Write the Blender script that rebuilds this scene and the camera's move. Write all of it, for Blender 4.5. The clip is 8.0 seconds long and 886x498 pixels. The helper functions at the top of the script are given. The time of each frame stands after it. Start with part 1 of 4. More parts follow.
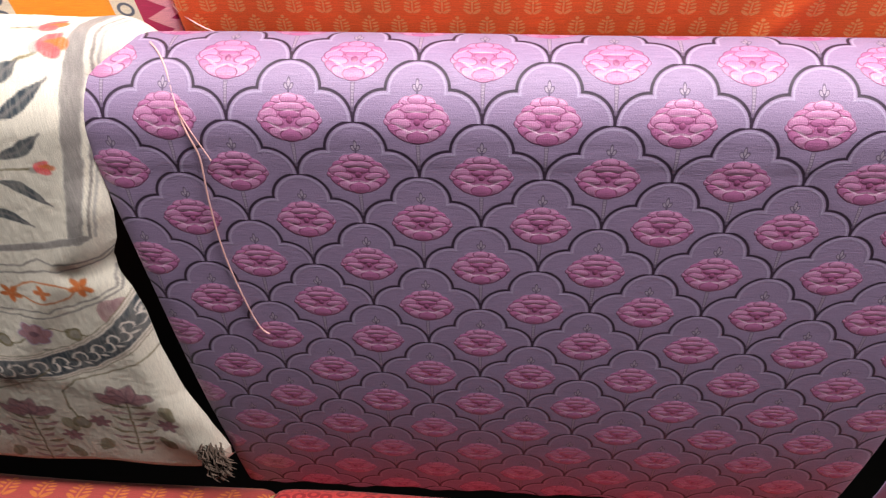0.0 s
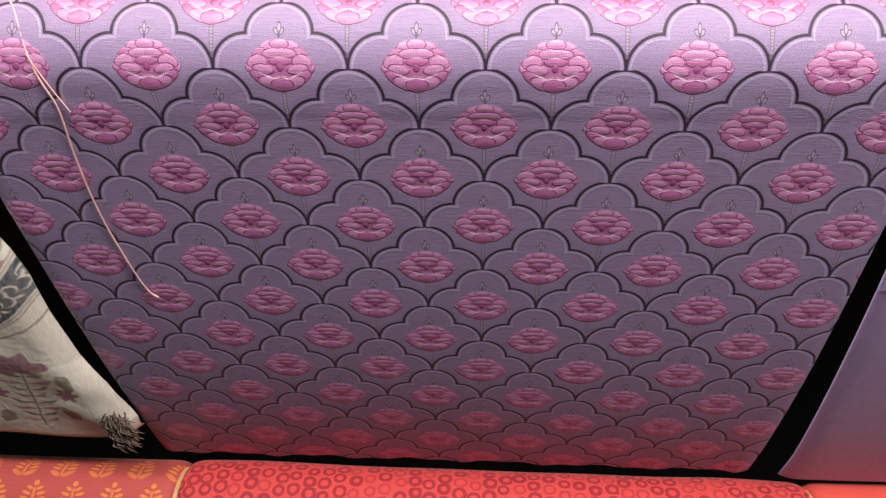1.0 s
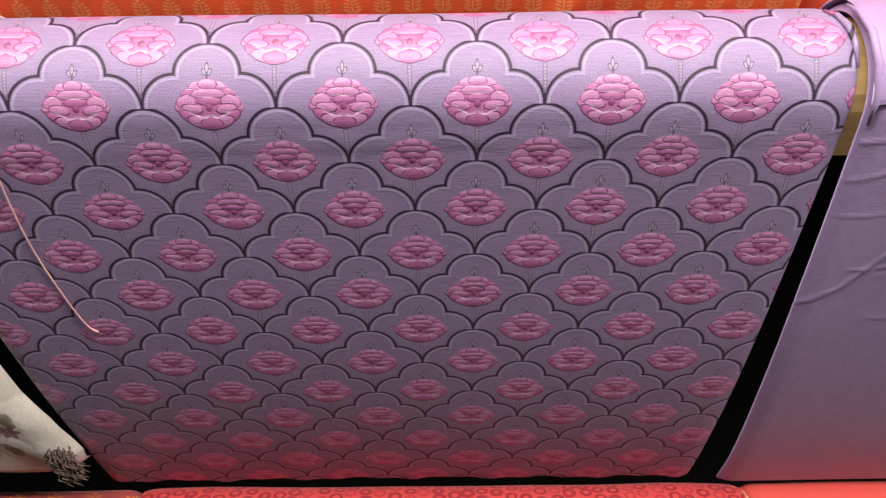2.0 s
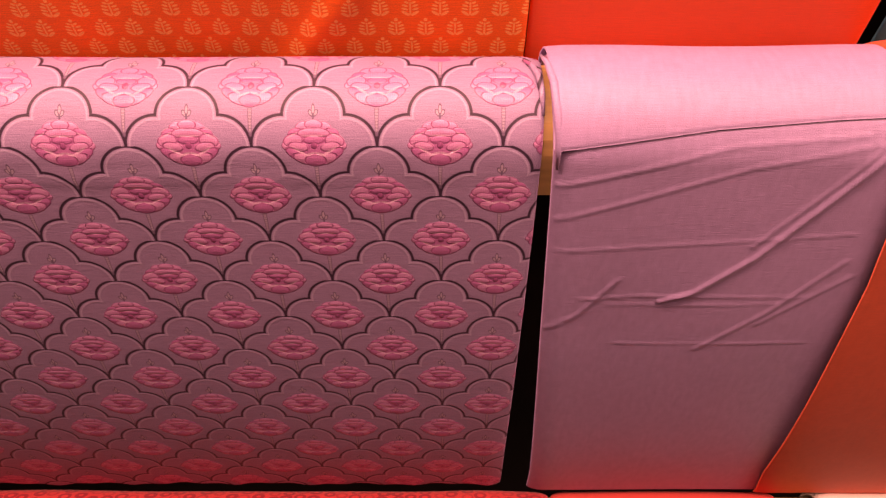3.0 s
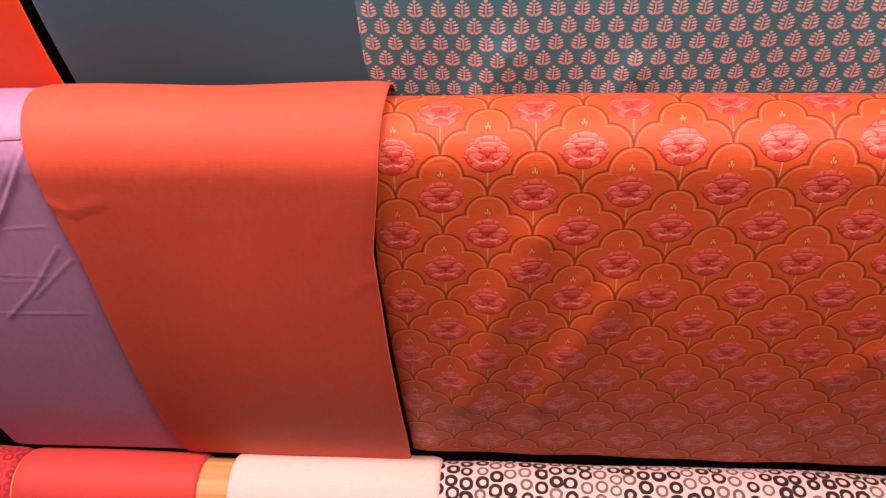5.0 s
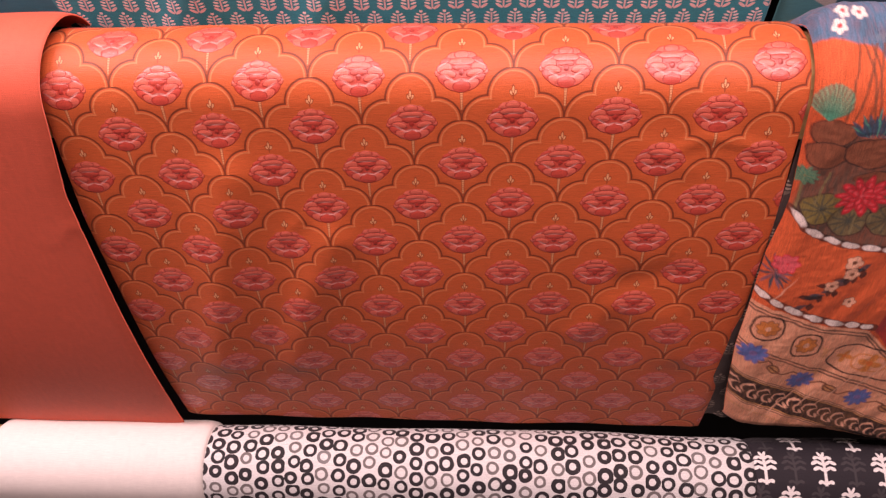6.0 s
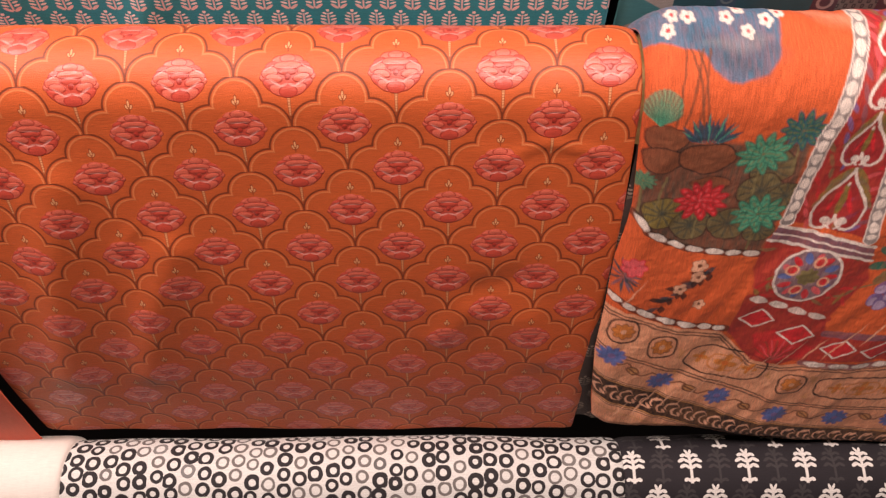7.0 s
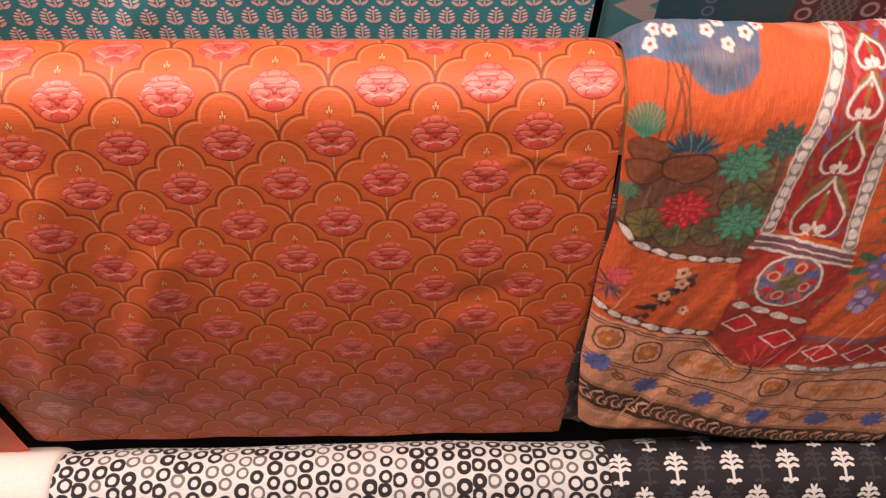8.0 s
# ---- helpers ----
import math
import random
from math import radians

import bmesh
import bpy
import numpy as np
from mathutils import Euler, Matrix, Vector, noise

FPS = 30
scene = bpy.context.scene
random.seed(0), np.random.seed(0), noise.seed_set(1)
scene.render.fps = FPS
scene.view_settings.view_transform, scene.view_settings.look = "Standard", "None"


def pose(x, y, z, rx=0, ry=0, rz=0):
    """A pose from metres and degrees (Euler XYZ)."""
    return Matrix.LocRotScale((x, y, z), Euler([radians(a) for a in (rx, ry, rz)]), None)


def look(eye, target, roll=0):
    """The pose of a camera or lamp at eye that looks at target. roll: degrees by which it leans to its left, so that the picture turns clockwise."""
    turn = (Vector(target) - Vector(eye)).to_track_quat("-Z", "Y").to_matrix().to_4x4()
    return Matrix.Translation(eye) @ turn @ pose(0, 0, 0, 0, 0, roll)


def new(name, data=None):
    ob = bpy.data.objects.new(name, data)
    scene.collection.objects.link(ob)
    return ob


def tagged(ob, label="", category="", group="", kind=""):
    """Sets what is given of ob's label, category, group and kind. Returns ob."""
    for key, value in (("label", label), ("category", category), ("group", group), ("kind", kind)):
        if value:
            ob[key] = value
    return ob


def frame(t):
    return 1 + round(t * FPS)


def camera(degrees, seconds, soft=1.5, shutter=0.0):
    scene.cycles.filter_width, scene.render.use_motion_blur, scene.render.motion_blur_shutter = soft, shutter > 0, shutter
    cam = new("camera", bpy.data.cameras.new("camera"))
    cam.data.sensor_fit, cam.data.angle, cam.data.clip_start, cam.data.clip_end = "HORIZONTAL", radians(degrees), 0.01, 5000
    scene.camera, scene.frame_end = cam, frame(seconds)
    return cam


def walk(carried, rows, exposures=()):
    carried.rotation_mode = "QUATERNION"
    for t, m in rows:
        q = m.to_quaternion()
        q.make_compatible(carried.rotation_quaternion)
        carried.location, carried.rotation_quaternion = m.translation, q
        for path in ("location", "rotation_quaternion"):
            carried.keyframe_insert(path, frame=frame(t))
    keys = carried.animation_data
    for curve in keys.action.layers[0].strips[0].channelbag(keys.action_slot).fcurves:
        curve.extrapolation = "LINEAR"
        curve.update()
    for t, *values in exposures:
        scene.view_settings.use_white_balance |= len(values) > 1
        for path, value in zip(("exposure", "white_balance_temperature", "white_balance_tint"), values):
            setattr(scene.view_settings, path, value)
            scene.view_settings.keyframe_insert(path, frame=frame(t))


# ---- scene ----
EXPOSURES = [
    (0, 0.0, 6250, 8),
    (2.7, 0.0, 6250, 7),
    (2.9, -0.2, 14000, 92),
    (4.2, -0.2, 14000, 92),
    (5.3, -0.12, 8200, 82),
    (6.0, 0.0, 7400, 52),
    (6.2, 0.0, 7600, 31),
    (8.0, 0.0, 7600, 31),
]
cam = camera(59.9, 8.0, 1.3)
PATH = [
    (0, (-0.0233, -0.3553, 0.2151), (-0.0605, 0.0243, -0.1082), -1.94),
    (0.5, (0.0244, -0.3507, 0.2048), (-0.0069, 0.0240, -0.1248), -1.93),
    (1, (0.0375, -0.3485, 0.1914), (0.0090, 0.0232, -0.1417), -1.81),
    (1.2, (0.0363, -0.3486, 0.1879), (0.0088, 0.0230, -0.1455), -1.78),
    (2.3, (0.0796, -0.3491, 0.2313), (0.0866, 0.0264, -0.0988), -0.22),
    (2.5, (0.1254, -0.3487, 0.2443), (0.1352, 0.0262, -0.0863), 0.17),
    (3, (0.2135, -0.3535, 0.2442), (0.2112, 0.0171, -0.0915), -0.32),
    (3.5, (0.2492, -0.3660, 0.2279), (0.2276, 0.0005, -0.1116), -1.35),
    (4, (0.2680, -0.4390, 0.2895), (0.2253, -0.0726, -0.0480), -3.16),
    (4.2, (0.3014, -0.4532, 0.3116), (0.2783, -0.0826, -0.0234), -1.95),
    (5.3, (0.9827, -0.4776, 0.3061), (0.9422, -0.0910, -0.0083), -2.98),
    (5.5, (1.0163, -0.4748, 0.2925), (0.9791, -0.0898, -0.0244), -2.76),
    (6, (1.0480, -0.4659, 0.2537), (1.0191, -0.0832, -0.0668), -2.19),
    (6.5, (1.0697, -0.4578, 0.2499), (1.0559, -0.0771, -0.0739), -0.95),
    (7, (1.1231, -0.4438, 0.2529), (1.1295, -0.0646, -0.0729), 0.42),
    (7.5, (1.1538, -0.4364, 0.2524), (1.1756, -0.0584, -0.0741), 1.48),
    (8, (1.1219, -0.4425, 0.2630), (1.1376, -0.0640, -0.0633), 0.77),
]
walk(cam, [(t, look(eye, target, roll)) for t, eye, target, roll in PATH], EXPOSURES)


# ---------------------------------------------------------------- world and lamps
world = bpy.data.worlds.new("shop_world")
scene.world = world
world.use_nodes = True
world.node_tree.nodes["Background"].inputs[0].default_value = (1.0, 0.9, 0.85, 1)
world.node_tree.nodes["Background"].inputs[1].default_value = 0.03


def area_lamp(name, eye, target, size_x, size_y, watts, colour):
    data = bpy.data.lights.new(name, "AREA")
    data.shape, data.size, data.size_y, data.energy, data.color = "RECTANGLE", size_x, size_y, watts, colour
    ob = new(name, data)
    ob.matrix_world = look(eye, target)
    return ob


area_lamp("ceiling_lamp_light", (0.0, -0.155, 0.70), (0.0, -0.02, -0.1), 1.3, 0.14, 17, (1.0, 0.93, 0.90))
area_lamp("ceiling_lamp_light", (1.32, -0.43, 0.82), (1.32, -0.02, -0.1), 1.2, 0.24, 15.5, (1.0, 0.93, 0.88))

# ---------------------------------------------------------------- node arithmetic


class Val:
    """A number in a node tree, with arithmetic."""

    def __init__(self, tree, socket):
        self.tree, self.socket = tree, socket

    def op(self, kind, *others):
        node = self.tree.nodes.new("ShaderNodeMath")
        node.operation = kind
        for slot, v in enumerate((self, *others)):
            if isinstance(v, Val):
                self.tree.links.new(v.socket, node.inputs[slot])
            else:
                node.inputs[slot].default_value = v
        return Val(self.tree, node.outputs[0])

    def __add__(self, o):
        return self.op("ADD", o)

    def __sub__(self, o):
        return self.op("SUBTRACT", o)

    def __mul__(self, o):
        return self.op("MULTIPLY", o)

    def __truediv__(self, o):
        return self.op("DIVIDE", o)

    def floor(self):
        return self.op("FLOOR")

    def frac(self):
        return self.op("FRACT")

    def abs(self):
        return self.op("ABSOLUTE")

    def sqrt(self):
        return self.op("SQRT")

    def min(self, o):
        return self.op("MINIMUM", o)

    def max(self, o):
        return self.op("MAXIMUM", o)

    def sin(self):
        return self.op("SINE")

    def below(self, edge, soft):
        """1 where the value is under the edge, 0 over it, with a soft step."""
        node = self.tree.nodes.new("ShaderNodeMapRange")
        node.interpolation_type = "SMOOTHSTEP"
        self.tree.links.new(self.socket, node.inputs[0])
        for slot, v in ((1, edge - soft), (2, edge + soft), (3, 1.0), (4, 0.0)):
            node.inputs[slot].default_value = v
        return Val(self.tree, node.outputs[0])

    def ring(self, centre, half, soft):
        return (self - centre).abs().below(half, soft)


def length(x, y):
    return (x * x + y * y).sqrt()


class Cloth:
    """A woven material whose print is drawn in metres of cloth, u across and v up."""

    def __init__(self, name, ground, rough=0.6, sheen=0.1, weave=1.0, mottling=0.12, gloss=0.4):
        self.mat = bpy.data.materials.new(name)
        self.mat.use_nodes = True
        self.tree = self.mat.node_tree
        self.shader = self.tree.nodes["Principled BSDF"]
        uv = self.tree.nodes.new("ShaderNodeUVMap")
        uv.uv_map = "cloth"
        split = self.tree.nodes.new("ShaderNodeSeparateXYZ")
        self.tree.links.new(uv.outputs[0], split.inputs[0])
        self.uv, self.u, self.v = uv.outputs[0], Val(self.tree, split.outputs[0]), Val(self.tree, split.outputs[1])
        self.rough, self.sheen, self.weave, self.mottling, self.gloss = rough, sheen, weave, mottling, gloss
        self.colour = self.rgb(ground)
        self.relief, self.shiny, self.nap, self.crepe = None, None, 0.0, False

    def rgb(self, c):
        node = self.tree.nodes.new("ShaderNodeRGB")
        node.outputs[0].default_value = (*c, 1)
        return node.outputs[0]

    def mix(self, a, b, fac, kind="MIX"):
        node = self.tree.nodes.new("ShaderNodeMix")
        node.data_type, node.blend_type = "RGBA", kind
        for slot, v in ((6, a), (7, b)):
            if isinstance(v, tuple):
                node.inputs[slot].default_value = (*v, 1)
            else:
                self.tree.links.new(v, node.inputs[slot])
        if isinstance(fac, Val):
            self.tree.links.new(fac.socket, node.inputs[0])
        else:
            node.inputs[0].default_value = fac
        return node.outputs[2]

    def lay(self, colour, mask, kind="MIX"):
        self.colour = self.mix(self.colour, colour, mask, kind)

    def noise(self, scale_u, scale_v, detail=2.0, shift=0.0):
        mapping = self.tree.nodes.new("ShaderNodeMapping")
        mapping.inputs["Scale"].default_value = (scale_u, scale_v, 1)
        mapping.inputs["Location"].default_value = (shift, shift * 0.7, shift)
        self.tree.links.new(self.uv, mapping.inputs[0])
        node = self.tree.nodes.new("ShaderNodeTexNoise")
        node.inputs["Scale"].default_value = 1.0
        node.inputs["Detail"].default_value = detail
        self.tree.links.new(mapping.outputs[0], node.inputs["Vector"])
        return Val(self.tree, node.outputs[0])

    def chance(self, a, b, seed):
        join = self.tree.nodes.new("ShaderNodeCombineXYZ")
        for slot, v in enumerate((a, b)):
            self.tree.links.new(v.socket, join.inputs[slot])
        join.inputs[2].default_value = seed
        node = self.tree.nodes.new("ShaderNodeTexWhiteNoise")
        self.tree.links.new(join.outputs[0], node.inputs[0])
        return Val(self.tree, node.outputs[0])

    def petal(self, x, y, cx, cy, rx, ry, fill, edge, turn=0.0, rim=0.13, soft=0.05):
        """A filled oval with a dark rim; x may be an absolute value, which mirrors it."""
        dx, dy = x - cx, y - cy
        if turn:
            c, s = math.cos(turn), math.sin(turn)
            dx, dy = dx * c + dy * s, dy * c - dx * s
        e = length(dx / rx, dy / ry)
        if edge is not None:
            self.lay(edge, e.below(1.0, soft))
            self.lay(fill, e.below(1.0 - rim, soft))
        else:
            self.lay(fill, e.below(1.0, soft))
        return e

    def done(self):
        fine = self.noise(1500, 1500, 1.0, 3.0)
        slub = self.noise(1100, 110, 2.0, 7.0) if self.crepe else self.noise(90, 1400, 2.0, 7.0)
        brushed = self.noise(260, 90, 6.0, 5.0)
        broad = self.noise(9, 6, 3.0, 1.0)
        tone = (fine - 0.5) * 0.7 + (slub - 0.5) * 0.55
        tone = tone * self.weave + (broad - 0.5) * self.mottling * 2 + (brushed - 0.5) * self.nap + 1.0
        node = self.tree.nodes.new("ShaderNodeCombineXYZ")
        for slot in range(3):
            self.tree.links.new(tone.socket, node.inputs[slot])
        self.lay(node.outputs[0], 1.0, "MULTIPLY")
        self.tree.links.new(self.colour, self.shader.inputs["Base Color"])
        self.shader.inputs["Roughness"].default_value = self.rough
        self.shader.inputs["Sheen Weight"].default_value = self.sheen
        self.shader.inputs["Specular IOR Level"].default_value = self.gloss
        self.shader.inputs["Sheen Roughness"].default_value = 0.4
        bump = self.tree.nodes.new("ShaderNodeBump")
        bump.inputs["Strength"].default_value = 0.35
        bump.inputs["Distance"].default_value = 0.0006
        self.tree.links.new((fine + slub * 0.8).socket, bump.inputs["Height"])
        if self.shiny is not None:  # the ink of the flowers is glossier than the ground
            self.tree.links.new((self.shiny * (0.36 - self.rough) + self.rough).socket, self.shader.inputs["Roughness"])
            self.tree.links.new((self.shiny * self.gloss * 1.2 + self.gloss).socket, self.shader.inputs["Specular IOR Level"])
        if self.relief is not None:
            deep = self.tree.nodes.new("ShaderNodeBump")
            deep.inputs["Strength"].default_value, deep.inputs["Distance"].default_value = 0.6, 0.0011
            self.tree.links.new(self.relief.socket, deep.inputs["Height"])
            self.tree.links.new(deep.outputs[0], bump.inputs["Normal"])
        self.tree.links.new(bump.outputs[0], self.shader.inputs["Normal"])
        return self.mat


PITCH, RISE = 0.0700, 0.0345  # width and height of a scallop


def scallop_print(name, ground, dark, rim, petal_a, petal_b, petal_line, stem, du=0.0, dv=0.0, line=0.00125, rough=0.45, shade=0.86, gloss=0.9, sheen=0.2, sink=0.0):
    """Rows of three-lobed scallops, each with a lotus on a stem."""
    c = Cloth(name, ground, rough=rough, sheen=sheen, mottling=0.05, gloss=gloss)
    u, v = c.u - du, c.v - dv
    up = v / RISE
    row = up.floor()
    y = (up - row) * RISE
    x = (((u / PITCH + row * 0.5 + 0.5).frac()) - 0.5).abs() * PITCH
    one = length(x, y - 0.0172) - 0.0173
    two = length(x - 0.0175, y) - 0.0175
    edge = one.min(two)
    c.lay(tuple(g * shade for g in ground), edge.ring(0.0, 0.003, 0.002))
    c.lay(rim, edge.ring(-0.0022, 0.0005, 0.0006) * 0.8)
    c.lay(dark, edge.abs().below(line, 0.0003))
    # stem under the flower above, and the bud over the flower of this row
    fine_line = tuple(0.4 * g + 0.6 * d for g, d in zip(ground, dark))
    sx = (x - 0.035).abs()
    c.lay(fine_line, ((sx + (y - 0.021).abs() * 0.03).below(0.0013, 0.0002)) * y.ring(0.0135, 0.0078, 0.0004) * 0.9)
    c.lay(stem, ((sx + (y - 0.021).abs() * 0.03).below(0.0009, 0.0002)) * y.ring(0.0145, 0.0066, 0.0004) * ((y * 3600.0).sin() * 0.3 + 0.7))
    c.petal(x, y, 0.0, 0.0172, 0.0006, 0.0030, fine_line, None)
    c.petal(x, y, 0.0013, 0.0185, 0.0013, 0.0023, stem, fine_line, turn=-0.5, rim=0.35)
    c.petal(x, y, 0.0, 0.0205, 0.0011, 0.0034, stem, fine_line, rim=0.35)
    # the lotus: ruffled petals, each with its own swell
    flower = (up + 0.5).floor()
    fy = (up - flower) * RISE * 1.02 + sink
    fx = (((u / PITCH + flower * 0.5 + 0.5).frac()) - 0.5).abs() * PITCH
    shiny = length(fx / 0.013, fy / 0.010).below(1.0, 0.05)
    swell = edge.ring(-0.0022, 0.0008, 0.0010) * 0.12 - edge.abs().below(line, 0.0006) * 0.15
    c.petal(fx, fy, 0.0, 0.0004, 0.0130, 0.0100, petal_a, None)
    for cx, cy, rx, ry, turn, fill in (
        (0.0062, 0.0110, 0.0042, 0.0030, -0.45, petal_b),
        (0.0, 0.0123, 0.0052, 0.0030, 0.0, petal_b),
        (0.0104, 0.0076, 0.0042, 0.0027, -0.35, petal_a),
        (0.0032, 0.0078, 0.0060, 0.0025, -0.1, petal_b),
        (0.0150, 0.0002, 0.0032, 0.0026, 0.2, petal_b),
        (0.0116, 0.0032, 0.0056, 0.0040, -0.2, petal_b),
        (0.0, 0.0036, 0.0058, 0.0024, 0.0, petal_a),
        (0.0090, -0.0004, 0.0058, 0.0028, 0.15, petal_b),
        (0.0, 0.0004, 0.0018, 0.0022, 0.0, petal_line),
        (0.0104, -0.0054, 0.0068, 0.0030, 0.62, petal_a),
        (0.0062, -0.0080, 0.0066, 0.0034, 0.40, petal_b),
        (0.0, -0.0090, 0.0062, 0.0040, 0.0, petal_a),
    ):
        e = c.petal(fx, fy, cx, cy, rx, ry, fill, petal_line, turn=turn, rim=0.13, soft=0.05)
        inside = e.below(1.0, 0.05)
        low = length((fx - cx) / rx, (fy - cy + ry * 0.7) / ry)
        c.lay(petal_line, low.below(0.55, 0.5) * inside * 0.22)
        shiny = shiny.max(inside)
        swell = swell * (inside * -1.0 + 1.0) + inside * (e * e * -0.55 + 1.0)
    for cx, cy, rx, ry, turn in ((0.0085, -0.0030, 0.0046, 0.0008, 0.60), (0.0030, -0.0050, 0.0032, 0.0008, -0.35), (0.0, 0.0060, 0.0060, 0.0005, 0.0), (0.0120, 0.0063, 0.0038, 0.0005, -0.5)):
        c.petal(fx, fy, cx, cy, rx, ry, tuple(0.75 * p + 0.16 for p in petal_b), None, turn=turn, soft=0.35)
    veins = ((fx * 5200.0).sin() * 0.5 + 0.5) * length(fx / 0.017, fy / 0.0125).below(0.98, 0.08)
    c.lay(petal_line, veins * 0.20)
    c.relief, c.shiny = swell, shiny
    return c.done()


def ring_print(name, ground, ink, pale, cell=0.0152):
    """Scattered hand-drawn rings."""
    c = Cloth(name, ground, rough=0.75, mottling=0.05)
    wob = c.noise(160, 160, 1.0, 2.0)
    a, b = c.u / cell, c.v / cell
    col = a.floor()
    b = b + (col * 2.39).sin() * 0.45
    row = b.floor()
    x = a - col - 0.5 - (c.chance(col, row, 1.0) - 0.5) * 0.22
    y = b - row - 0.5 - (c.chance(col, row, 2.0) - 0.5) * 0.22
    r = length(x, y) + (wob - 0.5) * 0.10
    size = c.chance(col, row, 3.0) * 0.08 + 0.30
    kind = c.chance(col, row, 4.0)
    band = ((r - size).abs())
    thin = (band - kind * 0.075).below(0.078, 0.02)
    c.lay(pale, thin * kind.below(0.30, 0.01))
    c.lay(ink, thin * (kind * -1.0 + 1.0).below(0.70, 0.01))
    return c.done()


def buti_print(name, ground, ink, second, pu, pv, size, rough=0.7, fade=0.0):
    """A half-drop of small flowering sprigs."""
    c = Cloth(name, ground, rough=rough, mottling=0.08)
    up = c.v / pv
    row = up.floor()
    y = (up - row - 0.5) * pv / size
    x = ((c.u / pu + row * 0.5).frac() - 0.5).abs() * pu / size * 0.82
    c.lay(second, (x.below(0.06, 0.03)) * y.ring(-0.1, 0.55, 0.05))
    for lift, out, turn, rx, ry, pen in ((-0.52, 0.30, -0.85, 0.12, 0.32, second), (-0.14, 0.34, -1.2, 0.085, 0.22, ink), (0.16, 0.32, -1.2, 0.085, 0.20, ink), (0.44, 0.22, -1.0, 0.08, 0.16, ink), (0.72, 0.0, 0.0, 0.12, 0.15, ink)):
        c.petal(x, y, out, lift, rx, ry, pen, None, turn=turn, soft=0.15)
    return c.done()


def palm_print(name, ground, ink, ghost):
    """White palms in rows on black, with faint ones between."""
    c = Cloth(name, ground, rough=0.8, mottling=0.05)
    pu, pv = 0.0550, 0.0345
    up = (c.v + 0.0095) / pv
    row = up.floor()
    y = (up - row - 0.5) * pv / 0.0160
    far = (c.u / pu + row * 0.40).frac() - 0.5
    x = far.abs() * pu / 0.0160
    gx = (far.abs() * -1.0 + 0.5) * pu / 0.0160
    for px, pen, thin in ((gx, ghost, 0.8), (x, ink, 1.0)):
        c.lay(pen, px.below(0.085 * thin, 0.03) * y.ring(-0.15, 0.90, 0.04))
        for lift, wide in ((0.62, 0.70), (0.30, 0.95), (-0.06, 0.85), (-0.86, 0.60)):
            c.petal(px, y, 0.22 * wide, lift, 0.095 * thin, 0.26 * wide, pen, None, turn=-1.0, soft=0.12)
            c.petal(px, y, 0.54 * wide, lift + 0.03, 0.11 * thin, 0.25 * wide, pen, None, turn=-2.05, soft=0.12)
        c.petal(px, y, 0.10, 0.86, 0.085, 0.22, pen, None, turn=-0.4, soft=0.12)
    return c.done()


def plain_cloth(name, colour, rough=0.6, sheen=0.05, mottling=0.05, weave=0.5, gloss=0.4, nap=0.12):
    c = Cloth(name, colour, rough=rough, sheen=sheen, weave=weave, mottling=mottling, gloss=gloss)
    c.nap = nap
    return c.done()


def dyed_crepe(name, weave, mottling):
    """Crinkled crepe that shows the dye printed on it."""
    c = Cloth(name, (0.5, 0.5, 0.5), rough=0.78, sheen=0.08, weave=weave, mottling=mottling, gloss=0.25)
    node = c.tree.nodes.new("ShaderNodeVertexColor")
    node.layer_name = "dye"
    c.colour, c.crepe = node.outputs[0], True
    return c.done()


def solid(name, colour, rough=0.6, grain=0.0):
    """A plain painted or wooden material with fine grain along x."""
    mat = bpy.data.materials.new(name)
    mat.use_nodes = True
    tree, shader = mat.node_tree, mat.node_tree.nodes["Principled BSDF"]
    shader.inputs["Roughness"].default_value = rough
    co = tree.nodes.new("ShaderNodeTexCoord")
    mapping = tree.nodes.new("ShaderNodeMapping")
    mapping.inputs["Scale"].default_value = (6, 90, 90) if grain else (12, 12, 12)
    tree.links.new(co.outputs["Object"], mapping.inputs[0])
    tex = tree.nodes.new("ShaderNodeTexNoise")
    tex.inputs["Scale"].default_value, tex.inputs["Detail"].default_value = 1.0, 5.0
    tree.links.new(mapping.outputs[0], tex.inputs["Vector"])
    ramp = tree.nodes.new("ShaderNodeValToRGB")
    low = 1 - (grain or 0.12)
    ramp.color_ramp.elements[0].position, ramp.color_ramp.elements[1].position = 0.35, 0.65
    ramp.color_ramp.elements[0].color = (*[c * low for c in colour], 1)
    ramp.color_ramp.elements[1].color = (*colour, 1)
    tree.links.new(tex.outputs[0], ramp.inputs[0])
    tree.links.new(ramp.outputs[0], shader.inputs["Base Color"])
    bump = tree.nodes.new("ShaderNodeBump")
    bump.inputs["Strength"].default_value, bump.inputs["Distance"].default_value = 0.2, 0.001
    tree.links.new(tex.outputs[0], bump.inputs["Height"])
    tree.links.new(bump.outputs[0], shader.inputs["Normal"])
    return mat


